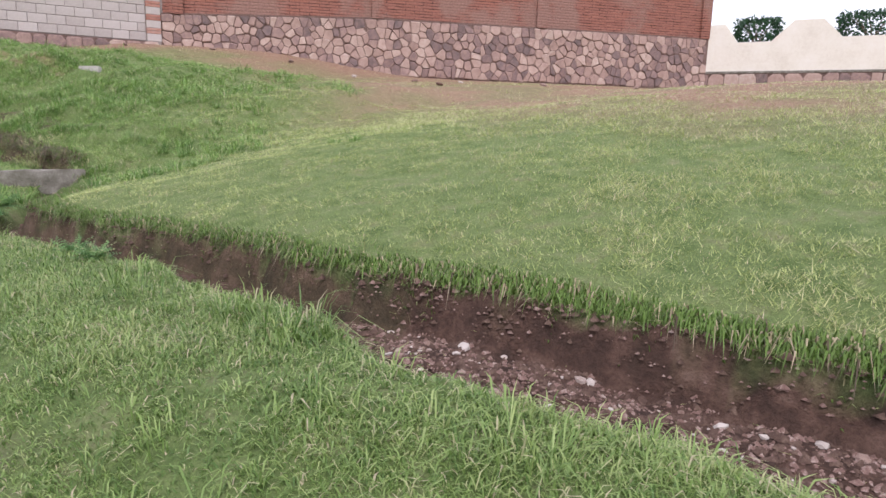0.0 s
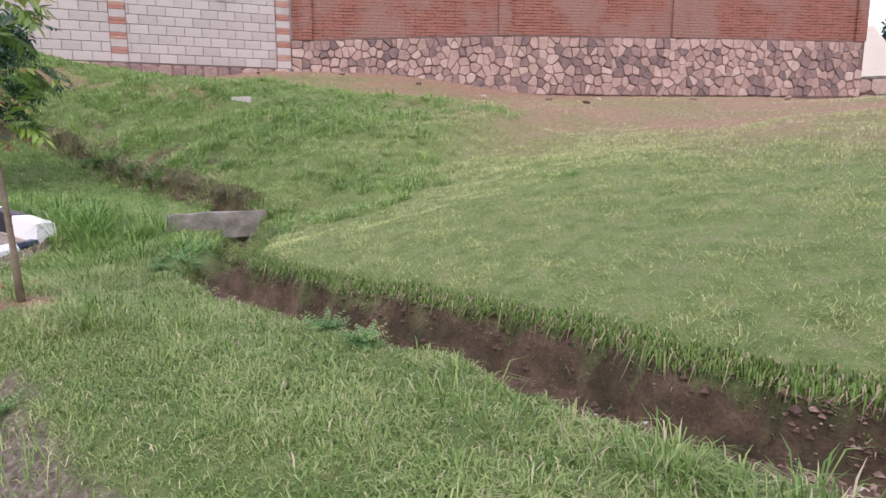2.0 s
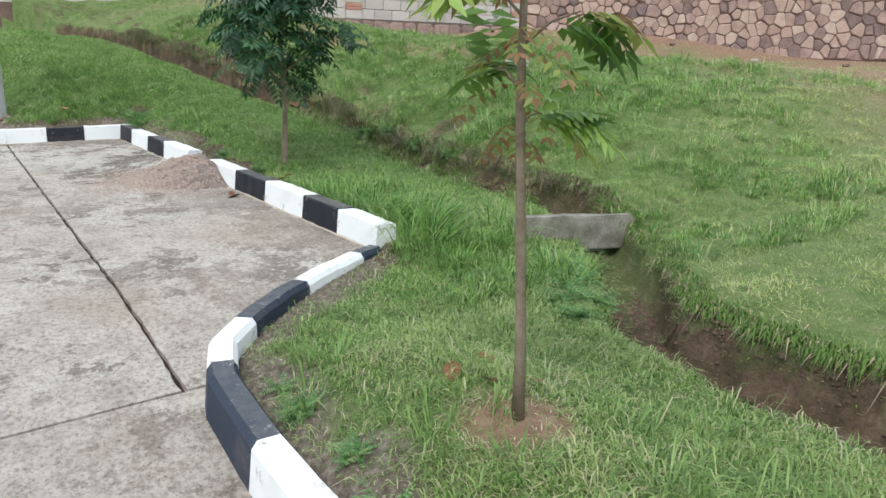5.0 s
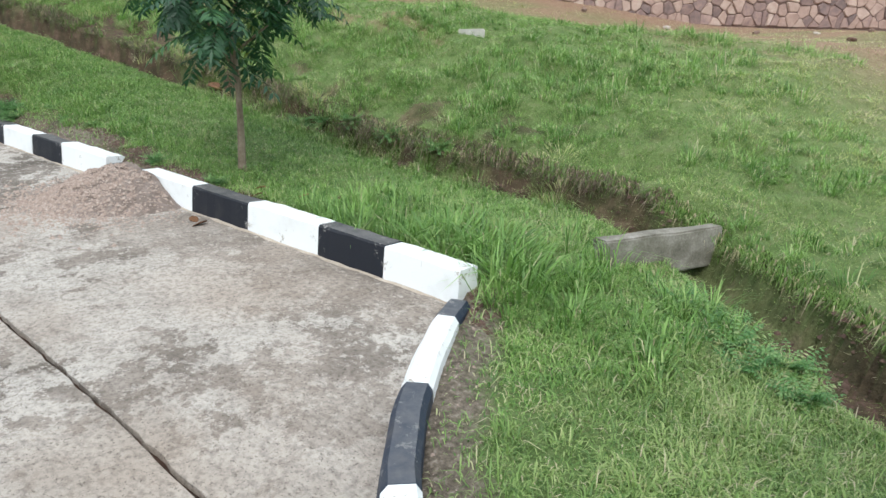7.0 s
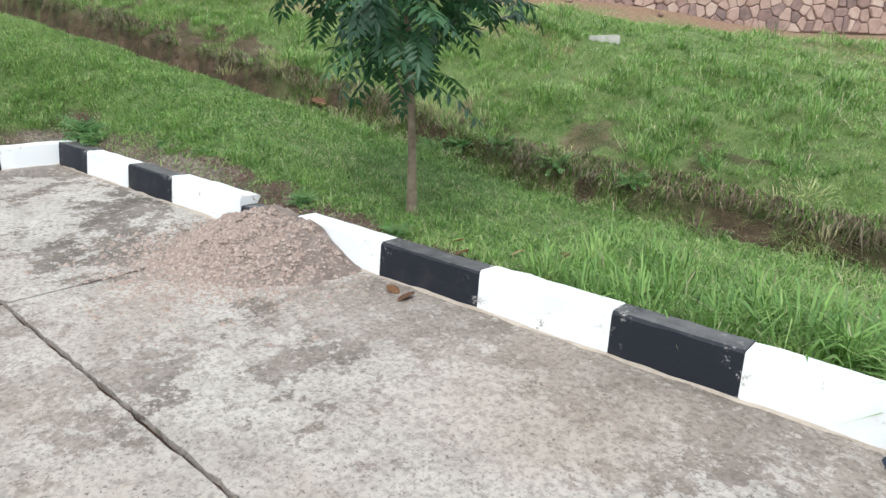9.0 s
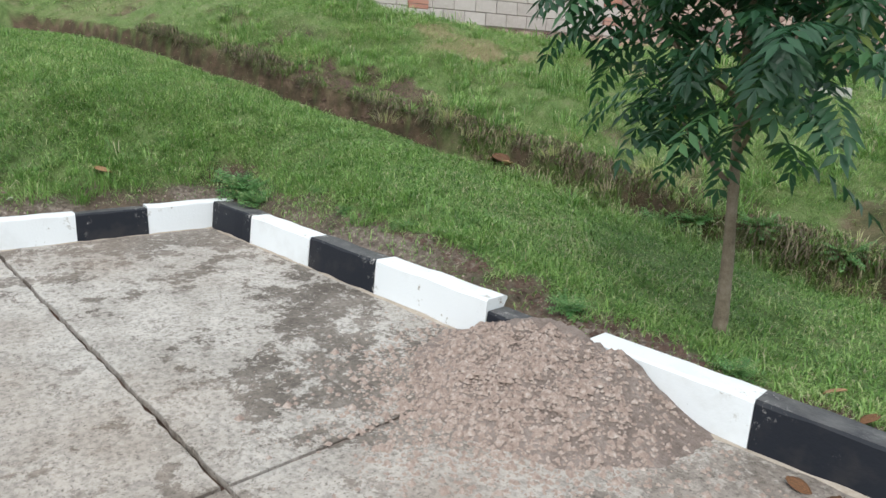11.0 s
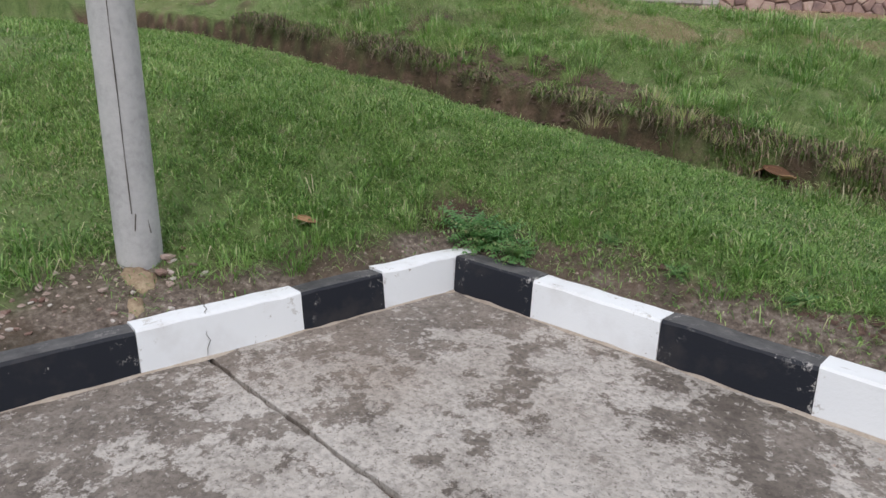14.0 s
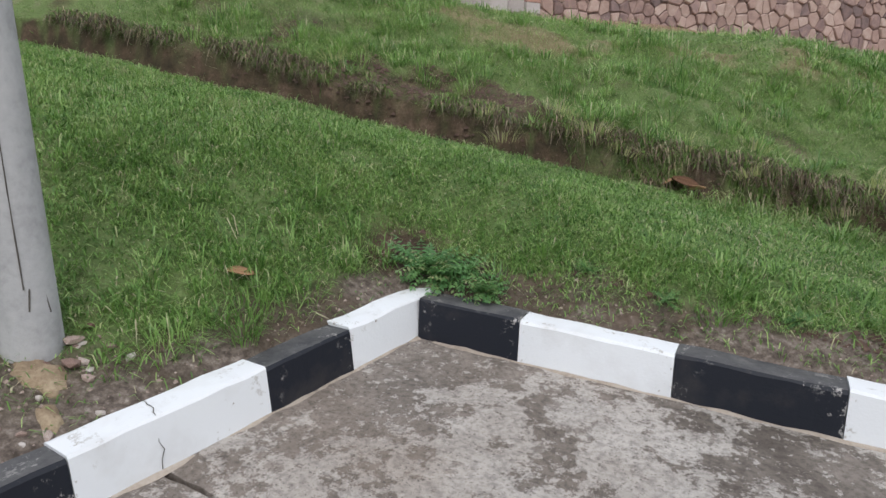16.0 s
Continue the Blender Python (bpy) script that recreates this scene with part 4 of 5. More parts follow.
def sapling(x, y):
    rnd = random.Random(4)
    z = land_at(x, y) - 0.03
    tree = tagged(thing("sapling", (x, y, z)), "thin young sapling with few pale green leaves in dry mulch", "sapling")
    bm = bmesh.new()
    stem = [(0, 0, 0), (0.005, -0.01, 0.3), (-0.0, -0.03, 0.7), (0.0, -0.055, 1.05), (0.0, -0.06, 1.35), (0.01, -0.1, 1.7), (0.01, -0.13, 2.0)]
    tube(bm, stem, [0.024, 0.018, 0.016, 0.014, 0.011, 0.008, 0.004], 8)
    twigs = []
    for h, a, ln in ((0.98, 1.4, 0.16), (1.1, 3.4, 0.2), (1.22, 0.9, 0.32), (1.3, 4.4, 0.26), (1.42, 2.1, 0.3), (1.52, 5.3, 0.3), (1.62, 1.2, 0.3), (1.72, 3.6, 0.28), (1.82, 0.1, 0.25), (1.9, 2.6, 0.22)):
        b = Vector((0.0, -0.06, h))
        t = b + Vector((math.cos(a), math.sin(a), 0.6)).normalized() * ln * 0.6
        tube(bm, [b, (b + t) / 2 + Vector((0, 0, 0.02)), t], [0.006, 0.004, 0.002], 5)
        twigs.append((b, t))
    part("trunk", bm, M_BARK, tree, "slender pale stem", True)
    fr = []
    for k in range(52):
        b, t = twigs[k % len(twigs)]
        start = b.lerp(t, rnd.uniform(0.5, 1.0))
        a = rnd.uniform(0, math.tau)
        fr.append(frond(rnd, start, (t - b).normalized() + Vector((math.cos(a), math.sin(a), rnd.uniform(-0.5, 0.5))) * 0.7, rnd.uniform(0.15, 0.28), 6, 0.11, 0.034, rnd.choice([0.1, 0.3, 0.5, 0.7, 0.85]), rnd.uniform(0.4, 1.4)))
    mesh_part("crown", foliage_mesh("crown", fr), M_YOUNG, tree, "sparse yellow-green feathery leaves")
    dead = []
    for k in range(14):
        start = Vector((rnd.uniform(-0.03, 0.03), -0.06, rnd.uniform(0.95, 1.5)))
        a = rnd.uniform(0, math.tau)
        dead.append(frond(rnd, start, Vector((math.cos(a), math.sin(a), 0.1)), rnd.uniform(0.12, 0.3), 5, 0.05, 0.018, 0.98, 0.9))
    mesh_part("dead_leaves", foliage_mesh("dead_leaves", dead), M_YOUNG, tree, "withered brown leaves")


sapling(-5.81, 1.56)


def hedge(x, y, z, rx, ry, rz, seed, name="hedge", label="dark clipped hedge hanging over the cream wall"):
    rnd = random.Random(seed)
    co, loops, totals, tones, ups = [], [], [], [], []
    base = tagged(thing(name, (x, y, z)), label, name)
    for k in range(1500):
        a, b = rnd.uniform(0, math.tau), rnd.uniform(-1, 1)
        r = rnd.uniform(0.75, 1.06)
        q = math.sqrt(max(0, 1 - b * b))
        p = Vector((rx * r * max(-0.92, min(0.92, 1.2 * q * math.cos(a))), ry * r * q * math.sin(a), rz * r * max(-0.9, min(0.8, 1.15 * b))))
        w = Vector((rnd.gauss(0, 1), rnd.gauss(0, 1), rnd.gauss(0, 1))).normalized()
        leaflets(rnd, p, w, Vector((rnd.gauss(0, 1), rnd.gauss(0, 1), 1)).normalized(), rnd.uniform(0.14, 0.26), 0.11, rnd.uniform(0, 0.6), co, loops, totals, tones, ups)
    me = raw_mesh("foliage", np.array([tuple(c) for c in co]), np.array(loops), np.array(totals), (("tone", tones), ("up", ups)))
    mesh_part("foliage", me, M_LEAF, base)
    bm = bmesh.new()
    for k in range(7):
        a = rnd.uniform(0, math.tau)
        tube(bm, [(0, 0.1, -rz), (0.3 * rx * math.cos(a), 0.1, 0), (0.7 * rx * math.cos(a), 0.3 * ry * math.sin(a), 0.6 * rz)], [0.05, 0.035, 0.01], 5)
    tube(bm, [(0, 0.5, -rz - 2.0), (0, 0.3, -rz * 0.9)], [0.07, 0.05], 6)
    part("stems", bm, M_BARK, base)


hedge(-6.85, 36.6, 5.25, 1.05, 0.5, 0.85, 31)
hedge(-2.1, 36.6, 5.35, 1.5, 0.5, 0.8, 32)
hedge(3.9, 36.6, 5.35, 1.4, 0.5, 0.8, 33)
hedge(-20.35, 11.3, 5.5, 1.1, 0.9, 0.75, 34, "bush", "dark leafy bush showing above the block wall")


def roadside_tree(x, y, seed):
    rnd = random.Random(seed)
    z = land_at(x, y)
    tree = tagged(thing("tree", (x, y, z)), "dark leafy tree standing before the cream wall", "tree")
    bm = bmesh.new()
    tube(bm, [(0, 0, -0.1), (0.05, 0, 1.0), (0.0, 0.05, 2.2), (0.1, 0, 3.6)], [0.13, 0.1, 0.08, 0.03], 9)
    ends = []
    for k in range(10):
        a = k * 2.4
        b = Vector((0.02, 0.02, 1.8 + 0.18 * k))
        t = b + Vector((math.cos(a), math.sin(a), 0.5)) * rnd.uniform(0.9, 1.4)
        tube(bm, [b, (b + t) / 2, t], [0.05, 0.035, 0.012], 6)
        ends.append((b, t))
    part("trunk", bm, M_BARK, tree, "", True)
    fr = []
    for k in range(320):
        b, t = ends[k % 10]
        p = b.lerp(t, rnd.uniform(0.3, 1.15)) + Vector((rnd.gauss(0, 0.25), rnd.gauss(0, 0.25), rnd.gauss(0, 0.25)))
        a = rnd.uniform(0, math.tau)
        fr.append(frond(rnd, p, Vector((math.cos(a), math.sin(a), rnd.uniform(-0.3, 0.6))), 0.5, 5, 0.2, 0.09, rnd.uniform(0, 0.6), 0.8))
    mesh_part("crown", foliage_mesh("crown", fr), M_LEAF, tree)


roadside_tree(0.75, 24.0, 51)


# ---------------------------------------------------------------- pole, slabs, heap and small things
def build_pole(x, y):
    z = land_at(x, y)
    pole = tagged(thing("lamp_pole", (x, y, z)), "grey round tapered concrete pole set in the grass", "pole")
    bm = bmesh.new()
    hs = [-0.3, 0.0, 0.4, 1.0, 2.0, 3.5, 5.0, 6.5, 8.0]
    tube(bm, [(0, 0, h) for h in hs], [0.106 - 0.0055 * max(h, 0) for h in hs], 20)
    part("shaft", bm, M_CAST, pole, "smooth grey cast concrete shaft", True)
    bm = bmesh.new()
    sa = radians(-26)
    rnd = random.Random(2)
    zs = [0.12 * k for k in range(2, 40)]
    tube(bm, [((0.1065 - 0.0055 * h) * math.cos(sa + rnd.uniform(-0.02, 0.02)), (0.1065 - 0.0055 * h) * math.sin(sa), h) for h in zs], [rnd.uniform(0.0008, 0.003) for h in zs], 5)
    part("seam", bm, M_JOINTFILL, pole, "dark pitted casting seam")
    bm = bmesh.new()
    for k in range(3):
        tube(bm, [(0.098, -0.04 + 0.03 * k, 0.16 + 0.03 * k), (0.101, -0.03 + 0.03 * k, 0.24 - 0.05 * k)], [0.003, 0.003], 5)
    part("scratches", bm, M_JOINTFILL, pole, "dark scratched marks")


build_pole(-15.45, 0.45)


def mortar_spill(x, y, rx, ry, seed):
    """A low crust of hardened sandy mortar spilt on the soil."""
    rnd = random.Random(seed)
    bm = bmesh.new()
    n, rings = 18, []
    wob = [rnd.uniform(0.65, 1.15) for _ in range(n)]
    for q, up in ((1.0, -0.012), (0.8, 0.012), (0.45, 0.022)):
        ring = []
        for k in range(n):
            a = math.tau * k / n
            px_, py_ = x + rx * q * wob[k] * math.cos(a), y + ry * q * wob[k] * math.sin(a)
            ring.append(bm.verts.new((px_, py_, land_at(px_, py_) + up + rnd.uniform(-0.005, 0.005))))
        rings.append(ring)
    for r0, r1 in zip(rings, rings[1:]):
        for k in range(n):
            bm.faces.new((r0[k], r0[(k + 1) % n], r1[(k + 1) % n], r1[k]))
    bm.faces.new(rings[-1])
    bmesh.ops.recalc_face_normals(bm, faces=bm.faces)
    ob = part("mortar_spill", bm, M_SAND, None, "", True)
    tagged(ob, "yellowish sandy mortar crust at the foot of the pole", "mortar")


mortar_spill(-15.30, 0.39, 0.14, 0.08, 3)
mortar_spill(-15.11, 0.30, 0.07, 0.05, 4)


def rough_block(name, a, b, thick, high, top_z, mat, label, category, seed):
    """A worn cast block from a to b."""
    pa, pb = Vector((*a, 0)), Vector((*b, 0))
    ln = (pb - pa).length
    bm = bmesh.new()
    box(bm, 0, ln, -thick / 2, thick / 2, -high, 0)
    bmesh.ops.subdivide_edges(bm, edges=list(bm.edges), cuts=4, use_grid_fill=True)
    bmesh.ops.bevel(bm, geom=[e for e in bm.edges if e.calc_face_angle(0) > 1], offset=0.012, segments=2, affect="EDGES")
    for v in bm.verts:
        v.co += Vector([noise.noise(v.co * 6 + Vector((seed, k * 7, 0))) * 0.012 for k in range(3)])
    turn = math.degrees(math.atan2((pb - pa).y, (pb - pa).x))
    ob = part(name, bm, mat)
    ob.matrix_world = pose(pa.x, pa.y, top_z, 0, 0, turn)
    return tagged(ob, label, category)


rough_block("headwall_block", (-8.22, 3.58), (-7.86, 4.52), 0.12, 0.28, 0.345, M_OLD, "mossy old concrete block across the ditch", "concrete block", 1)
rough_block("marker_slab", (-12.57, 7.02), (-12.3, 7.24), 0.17, 0.14, land_at(-12.44, 7.14) + 0.07, M_WHITESLAB, "small pale concrete slab lying in the lawn", "slab", 2)


def pebble_mesh(seed):
    rnd = random.Random(seed)
    bm = bmesh.new()
    bmesh.ops.create_icosphere(bm, subdivisions=1, radius=1)
    for v in bm.verts:
        v.co *= rnd.uniform(0.7, 1.2)
        v.co.z *= 0.6
    me = bpy.data.meshes.new("pebble")
    bm.to_mesh(me)
    bm.free()
    me.materials.append(M_PEBBLE)
    return me


PEBBLES = [pebble_mesh(k) for k in range(8)]


def stone_at(x, y, size, rnd, name="stone", label="small loose stone in the ditch", group="loose stones", lift=0.1, z=None):
    ob = mesh_part(name, rnd.choice(PEBBLES), None)
    zz = land_at(x, y) if z is None else z
    ob.matrix_world = pose(x, y, zz + size * lift, rnd.uniform(-15, 15), rnd.uniform(-15, 15), rnd.uniform(0, 360)) @ Matrix.Diagonal((size, size * rnd.uniform(0.6, 0.9), size * rnd.uniform(0.7, 1), 1))
    return tagged(ob, label, "stone", group)


def heap_z(x, y):
    q = ((x + 11.57) / 0.53) ** 2 + ((y - 2.04) / 0.5) ** 2
    rough = (fbm(x, y, 7, 20) - 0.5) * 0.15 + (fbm(x, y, 16, 21) - 0.5) * 0.05
    return (0.15 + rough) * np.exp(-1.1 * q * q) + 0.06 * np.exp(-1.8 * q) + 0.045 * (fbm(x, y, 11, 22) - 0.5) * np.exp(-0.9 * q) - 0.014


def build_heap():
    xs, ys = np.linspace(-12.7, -10.2, 90), np.linspace(0.85, 2.3, 60)
    gx, gy = np.meshgrid(xs, ys)
    x, y = gx.ravel(), gy.ravel()
    kerb = np.array([kerb_y(v) for v in x])
    y = np.minimum(y, kerb + 0.012)
    z = drive_z(x, y) + np.maximum(heap_z(x, y), -0.02)
    nx, ny = len(xs), len(ys)
    i = (np.arange(ny - 1)[:, None] * nx + np.arange(nx - 1)[None, :]).ravel()
    loops = np.stack([i, i + 1, i + nx + 1, i + nx], 1).ravel()
    me = raw_mesh("gravel_heap", np.stack([x, y, z], 1), loops, np.full(len(i), 4), (), True)
    heap = tagged(mesh_part("gravel_heap", me, M_GRAVEL), "low heap of sandy gravel spilled against the kerb", "gravel heap", kind="stuff")
    rnd = random.Random(9)
    co, loops, totals = [], [], []
    base = [(math.cos(a) * 0.9, math.sin(a) * 0.9, 0) for a in (0, 1.6, 3.1, 4.7)] + [(0, 0, 0.8)]
    n = 0
    while n < 6500:
        px_, py_ = rnd.gauss(-11.57, 0.33), rnd.gauss(1.77, 0.32)
        if py_ > kerb_y(px_) - 0.03 or py_ < 0.7:
            continue
        size = min(0.03, 0.0065 * math.exp(abs(rnd.gauss(0, 0.62))))
        zz = drive_at(px_, py_) + max(0.0, float(heap_z(np.array(px_), np.array(py_))))
        k = len(co)
        a = rnd.uniform(0, 6)
        for bx, by, bz in base:
            co.append((px_ + size * (bx * math.cos(a) - by * math.sin(a)), py_ + size * (bx * math.sin(a) + by * math.cos(a)), zz - size * 0.15 + size * bz * rnd.uniform(0.7, 1.2)))
        for j in range(4):
            loops += [k + j, k + (j + 1) % 4, k + 4]
            totals.append(3)
        n += 1
    me = raw_mesh("gravel_grains", np.array(co), np.array(loops), np.array(totals))
    tagged(mesh_part("gravel_grains", me, M_GRAINS, heap), kind="stuff")


build_heap()

rng = random.Random(77)
for k in range(250):
    x = -1.75 + rng.random() ** 1.4 * 3.4 if k < 205 else rng.uniform(-6, -1.6)
    y = 2.33 + rng.random() * 0.55 if x > -1.9 else 2.7 + rng.random() * 0.25
    stone_at(x, y, min(0.034, 0.009 * math.exp(abs(rng.gauss(0, 0.7)))), rng)
for k in range(26):
    a, r = rng.uniform(-2.2, 0.6), rng.uniform(0.22, 0.6)
    stone_at(-15.40 + r * math.cos(a) * 0.6 + 0.15, 0.20 + r * math.sin(a), rng.uniform(0.012, 0.03), rng, "stone", "small pale stone in the soil beside the pole", "stones by the pole")
stone_at(-15.36, 0.55, 0.045, rng, "stone", "pale lump of broken mortar beside the pole", "stones by the pole", 0.4)
for x, y, s in ((-13.92, 15.86, 0.1), (-9.5, 14.0, 0.1), (-8.5, 17.5, 0.12), (-11.0, 17.2, 0.09), (-7.8, 23.0, 0.16), (-6.4, 26.3, 0.22), (-10.5, 19.9, 0.11), (-12.0, 16.3, 0.1), (-15.7, 15.0, 0.12), (-17.0, 13.2, 0.1), (-18.6, 11.5, 0.09), (-5.6, 26.0, 0.18)):
    stone_at(x, y, s, rng, "stone", "pale loose stone on the dry earth under the wall", "stones under the wall", 0.3)


def dead_leaf(x, y, size, turn, z=None, label="curled brown dead leaf on the ground"):
    bm = bmesh.new()
    n = 7
    rows = []
    for i in range(n):
        k = i / (n - 1)
        w = 0.34 * math.sin(math.pi * min(0.97, k * 0.93 + 0.05)) ** 0.8
        zz = 0.05 * math.sin(k * 2.6)
        rows.append([bm.verts.new(((k - 0.5), s * w, zz + abs(s) * 0.1 * (1 - 0.5 * k))) for s in (-1, -0.4, 0, 0.4, 1)])
    for r0, r1 in zip(rows, rows[1:]):
        for j in range(4):
            bm.faces.new((r0[j], r0[j + 1], r1[j + 1], r1[j]))
    ob = part("dead_leaf", bm, M_DEADLEAF, None, "", True)
    sol = ob.modifiers.new("thickness", "SOLIDIFY")
    sol.thickness = 0.02
    zz = land_at(x, y) if z is None else z
    ob.matrix_world = pose(x, y, zz, 14, 16, turn) @ Matrix.Diagonal((size, size, size, 1))
    tagged(ob, label, "leaf", "dead leaves")


dead_leaf(-15.23, 1.25, 0.13, 70, land_at(-15.23, 1.25) + 0.03, "large curled brown dead leaf lying on the grass")
for x, y, s in ((-13.95, 4.14, 0.2), (-14.05, 4.18, 0.16), (-13.87, 4.13, 0.15), (-10.69, 2.71, 0.09), (-10.35, 2.87, 0.08), (-10.52, 2.57, 0.09), (-10.14, 3.04, 0.08), (-6.28, 1.79, 0.1), (-6.05, 1.63, 0.09), (-6.19, 1.56, 0.11), (-6.02, 1.83, 0.08)):
    dead_leaf(x, y, s, rng.uniform(0, 360), land_at(x, y) + (0.05 if y > 4 else 0.03 if y > 1.9 else 0.01))
for x, y in ((-10.58, 2.10), (-10.46, 2.08)):
    dead_leaf(x, y, rng.uniform(0.08, 0.11), rng.uniform(0, 360), drive_at(x, y) + 0.004, "dry brown leaf on the concrete drive")


def bundle_mesh(seed, n, height, spread, width, tones, bend=0.6):
    """A clump of long arching blades."""
    rnd = random.Random(seed)
    co, loops, totals, tone, up = [], [], [], [], []
    for k in range(n):
        a = rnd.uniform(0, math.tau)
        r = spread * math.sqrt(rnd.random()) * 0.4
        p = Vector((r * math.cos(a), r * math.sin(a), -0.02))
        lean = Vector((math.cos(a), math.sin(a), 0))
        h = height * rnd.uniform(0.55, 1.1)
        side = Vector((-math.sin(a + rnd.uniform(-0.6, 0.6)), math.cos(a), 0)).normalized() * width / 2
        t = rnd.uniform(*tones)
        i = len(co)
        for q, w in ((0, 0.7), (0.4, 1.0), (0.75, 0.7)):
            c = p + Vector((0, 0, h * q * (1 - 0.3 * bend * q))) + lean * (bend * h * q * q)
            co += [c - side * w, c + side * w]
        co.append(p + Vector((0, 0, h * (1 - 0.45 * bend))) + lean * (bend * h))
        loops += [i, i + 1, i + 3, i + 2, i + 2, i + 3, i + 5, i + 4, i + 4, i + 5, i + 6]
        totals += [4, 4, 3]
        tone += [t] * 7
        up += [0, 0, 0.4, 0.4, 0.75, 0.75, 1]
    return raw_mesh("clump", np.array([tuple(c) for c in co]), np.array(loops), np.array(totals), (("tone", tone), ("up", up)))


CLUMPS = [bundle_mesh(k, 46, 0.24, 0.3, 0.009, (0.0, 0.5), 0.85) for k in range(4)]
DRYCLUMPS = [bundle_mesh(20 + k, 60, 0.13, 0.34, 0.004, (0.55, 1.0), 0.85) for k in range(3)]
for k, (x, y, s) in enumerate(((-8.80, 2.78, 1.6), (-8.45, 2.93, 1.5), (-9.15, 2.83, 1.2), (-8.20, 2.78, 1.5), (-8.65, 3.08, 1.4), (-9.64, 2.89, 0.9), (-8.08, 3.15, 1.0), (-7.89, 2.85, 0.9), (-9.01, 3.14, 1.0), (-15.11, 1.03, 0.6), (-15.10, 1.44, 0.6), (-14.28, 2.39, 0.6), (-13.35, 2.44, 0.65), (-12.72, 2.49, 0.6), (-15.50, 2.06, 0.7), (-14.09, 3.90, 0.9), (-12.99, 3.90, 0.8), (-4.90, 5.90, 0.6), (-5.10, 5.82, 0.55), (-6.77, 1.35, 0.7), (-5.60, 1.38, 0.6))):
    ob = mesh_part("grass_clump", CLUMPS[k % 4], M_GRASS)
    ob.matrix_world = pose(x, y, land_at(x, y), 0, 0, k * 70) @ Matrix.Diagonal((s, s, s, 1))
    tagged(ob, "taller clump of arching grass blades in the lawn", "grass clump", "grass clumps")
for k in range(34):
    x = rng.uniform(-17, -9.2)
    y = float(np.interp(-x, [8.6, 12.0, 14.0, 15.4, 16.85], [4.45, 4.3, 4.05, 3.68, 3.28])) + rng.uniform(0.12, 0.55)
    ob = mesh_part("dry_grass_tuft", DRYCLUMPS[k % 3], M_BANK)
    ob.matrix_world = pose(x, y, land_at(x, y), 20, 0, k * 50) @ Matrix.Diagonal((1.0, 1.0, 1.0, 1))
    tagged(ob, "tuft of withered straw grass on the ditch bank", "grass tuft", "withered tufts")


def herb(x, y, size, seed, n=75):
    rnd = random.Random(seed)
    z = land_at(x, y)
    plant = tagged(thing("weed_plant", (x, y, z)), "small bushy green weed growing behind the kerb", "weed", "weeds by the kerb")
    fr = []
    for k in range(n):
        a, b = rnd.uniform(0, math.tau), rnd.uniform(0.1, 1.1)
        way = Vector((math.cos(a), math.sin(a), b * 1.6))
        start = Vector((rnd.gauss(0, 0.03), rnd.gauss(0, 0.03), 0.0)) * size
        fr.append(frond(rnd, start, way, size * rnd.uniform(0.5, 1.0), 7, size * 0.15, size * 0.06, rnd.uniform(0.2, 0.95), 0.8))
    mesh_part("leaves", foliage_mesh("leaves", fr), M_WEED, plant)


for k, (x, y, s) in enumerate(((-14.81, 2.10, 0.24), (-14.62, 2.12, 0.2), (-14.44, 2.07, 0.15), (-11.81, 2.41, 0.14), (-11.02, 2.52, 0.12), (-12.51, 4.37, 0.2), (-12.28, 4.51, 0.2), (-11.86, 4.56, 0.18), (-11.30, 4.60, 0.2), (-10.60, 4.62, 0.18), (-7.21, 3.16, 0.2), (-6.92, 3.11, 0.18), (-6.77, 2.84, 0.16), (-4.40, 2.61, 0.16), (-4.0, 2.55, 0.15), (-4.70, 2.75, 0.14), (-6.54, 1.09, 0.12), (-6.10, 1.10, 0.1), (-5.40, 1.13, 0.12))):
    herb(x, y, s, 100 + k)


for k in range(38):
    x, y = rng.uniform(-15.4, -15.1), rng.uniform(-0.33, 0.69)
    stone_at(x, y, rng.choice((0.012, 0.015, 0.02, 0.026)), rng, "pebble", "pale pebble in the soil beside the pole", "pebbles by the pole", 0.25)
stone_at(-15.27, 0.48, 0.045, rng, "stone", "pale angular stone at the foot of the pole", "pebbles by the pole", 0.3)
for k, (x, y, s) in enumerate(((-14.73, 2.08, 0.22), (-14.01, 2.34, 0.09), (-13.63, 2.30, 0.08), (-13.08, 2.37, 0.09), (-5.80, 1.06, 0.13), (-5.10, 1.08, 0.12), (-4.70, 1.13, 0.13), (-6.77, 1.10, 0.1), (-7.07, 2.94, 0.16), (-7.33, 3.42, 0.18), (-7.64, 3.57, 0.2))):
    herb(x, y, s, 160 + k, 45)
for k, (x, y, s) in enumerate(((-15.03, 1.06, 0.62), (-15.00, 1.02, 0.5), (-13.38, 2.26, 0.5), (-7.50, 3.65, 0.9), (-7.22, 3.26, 0.8), (-7.64, 3.37, 0.9))):
    ob = mesh_part("grass_clump", CLUMPS[(k + 1) % 4], M_MIXED)
    ob.matrix_world = pose(x, y, land_at(x, y), 0, 0, k * 55) @ Matrix.Diagonal((s, s, s, 1))
    tagged(ob, "sprawling clump of coarse grass by the kerb", "grass clump", "grass clumps")


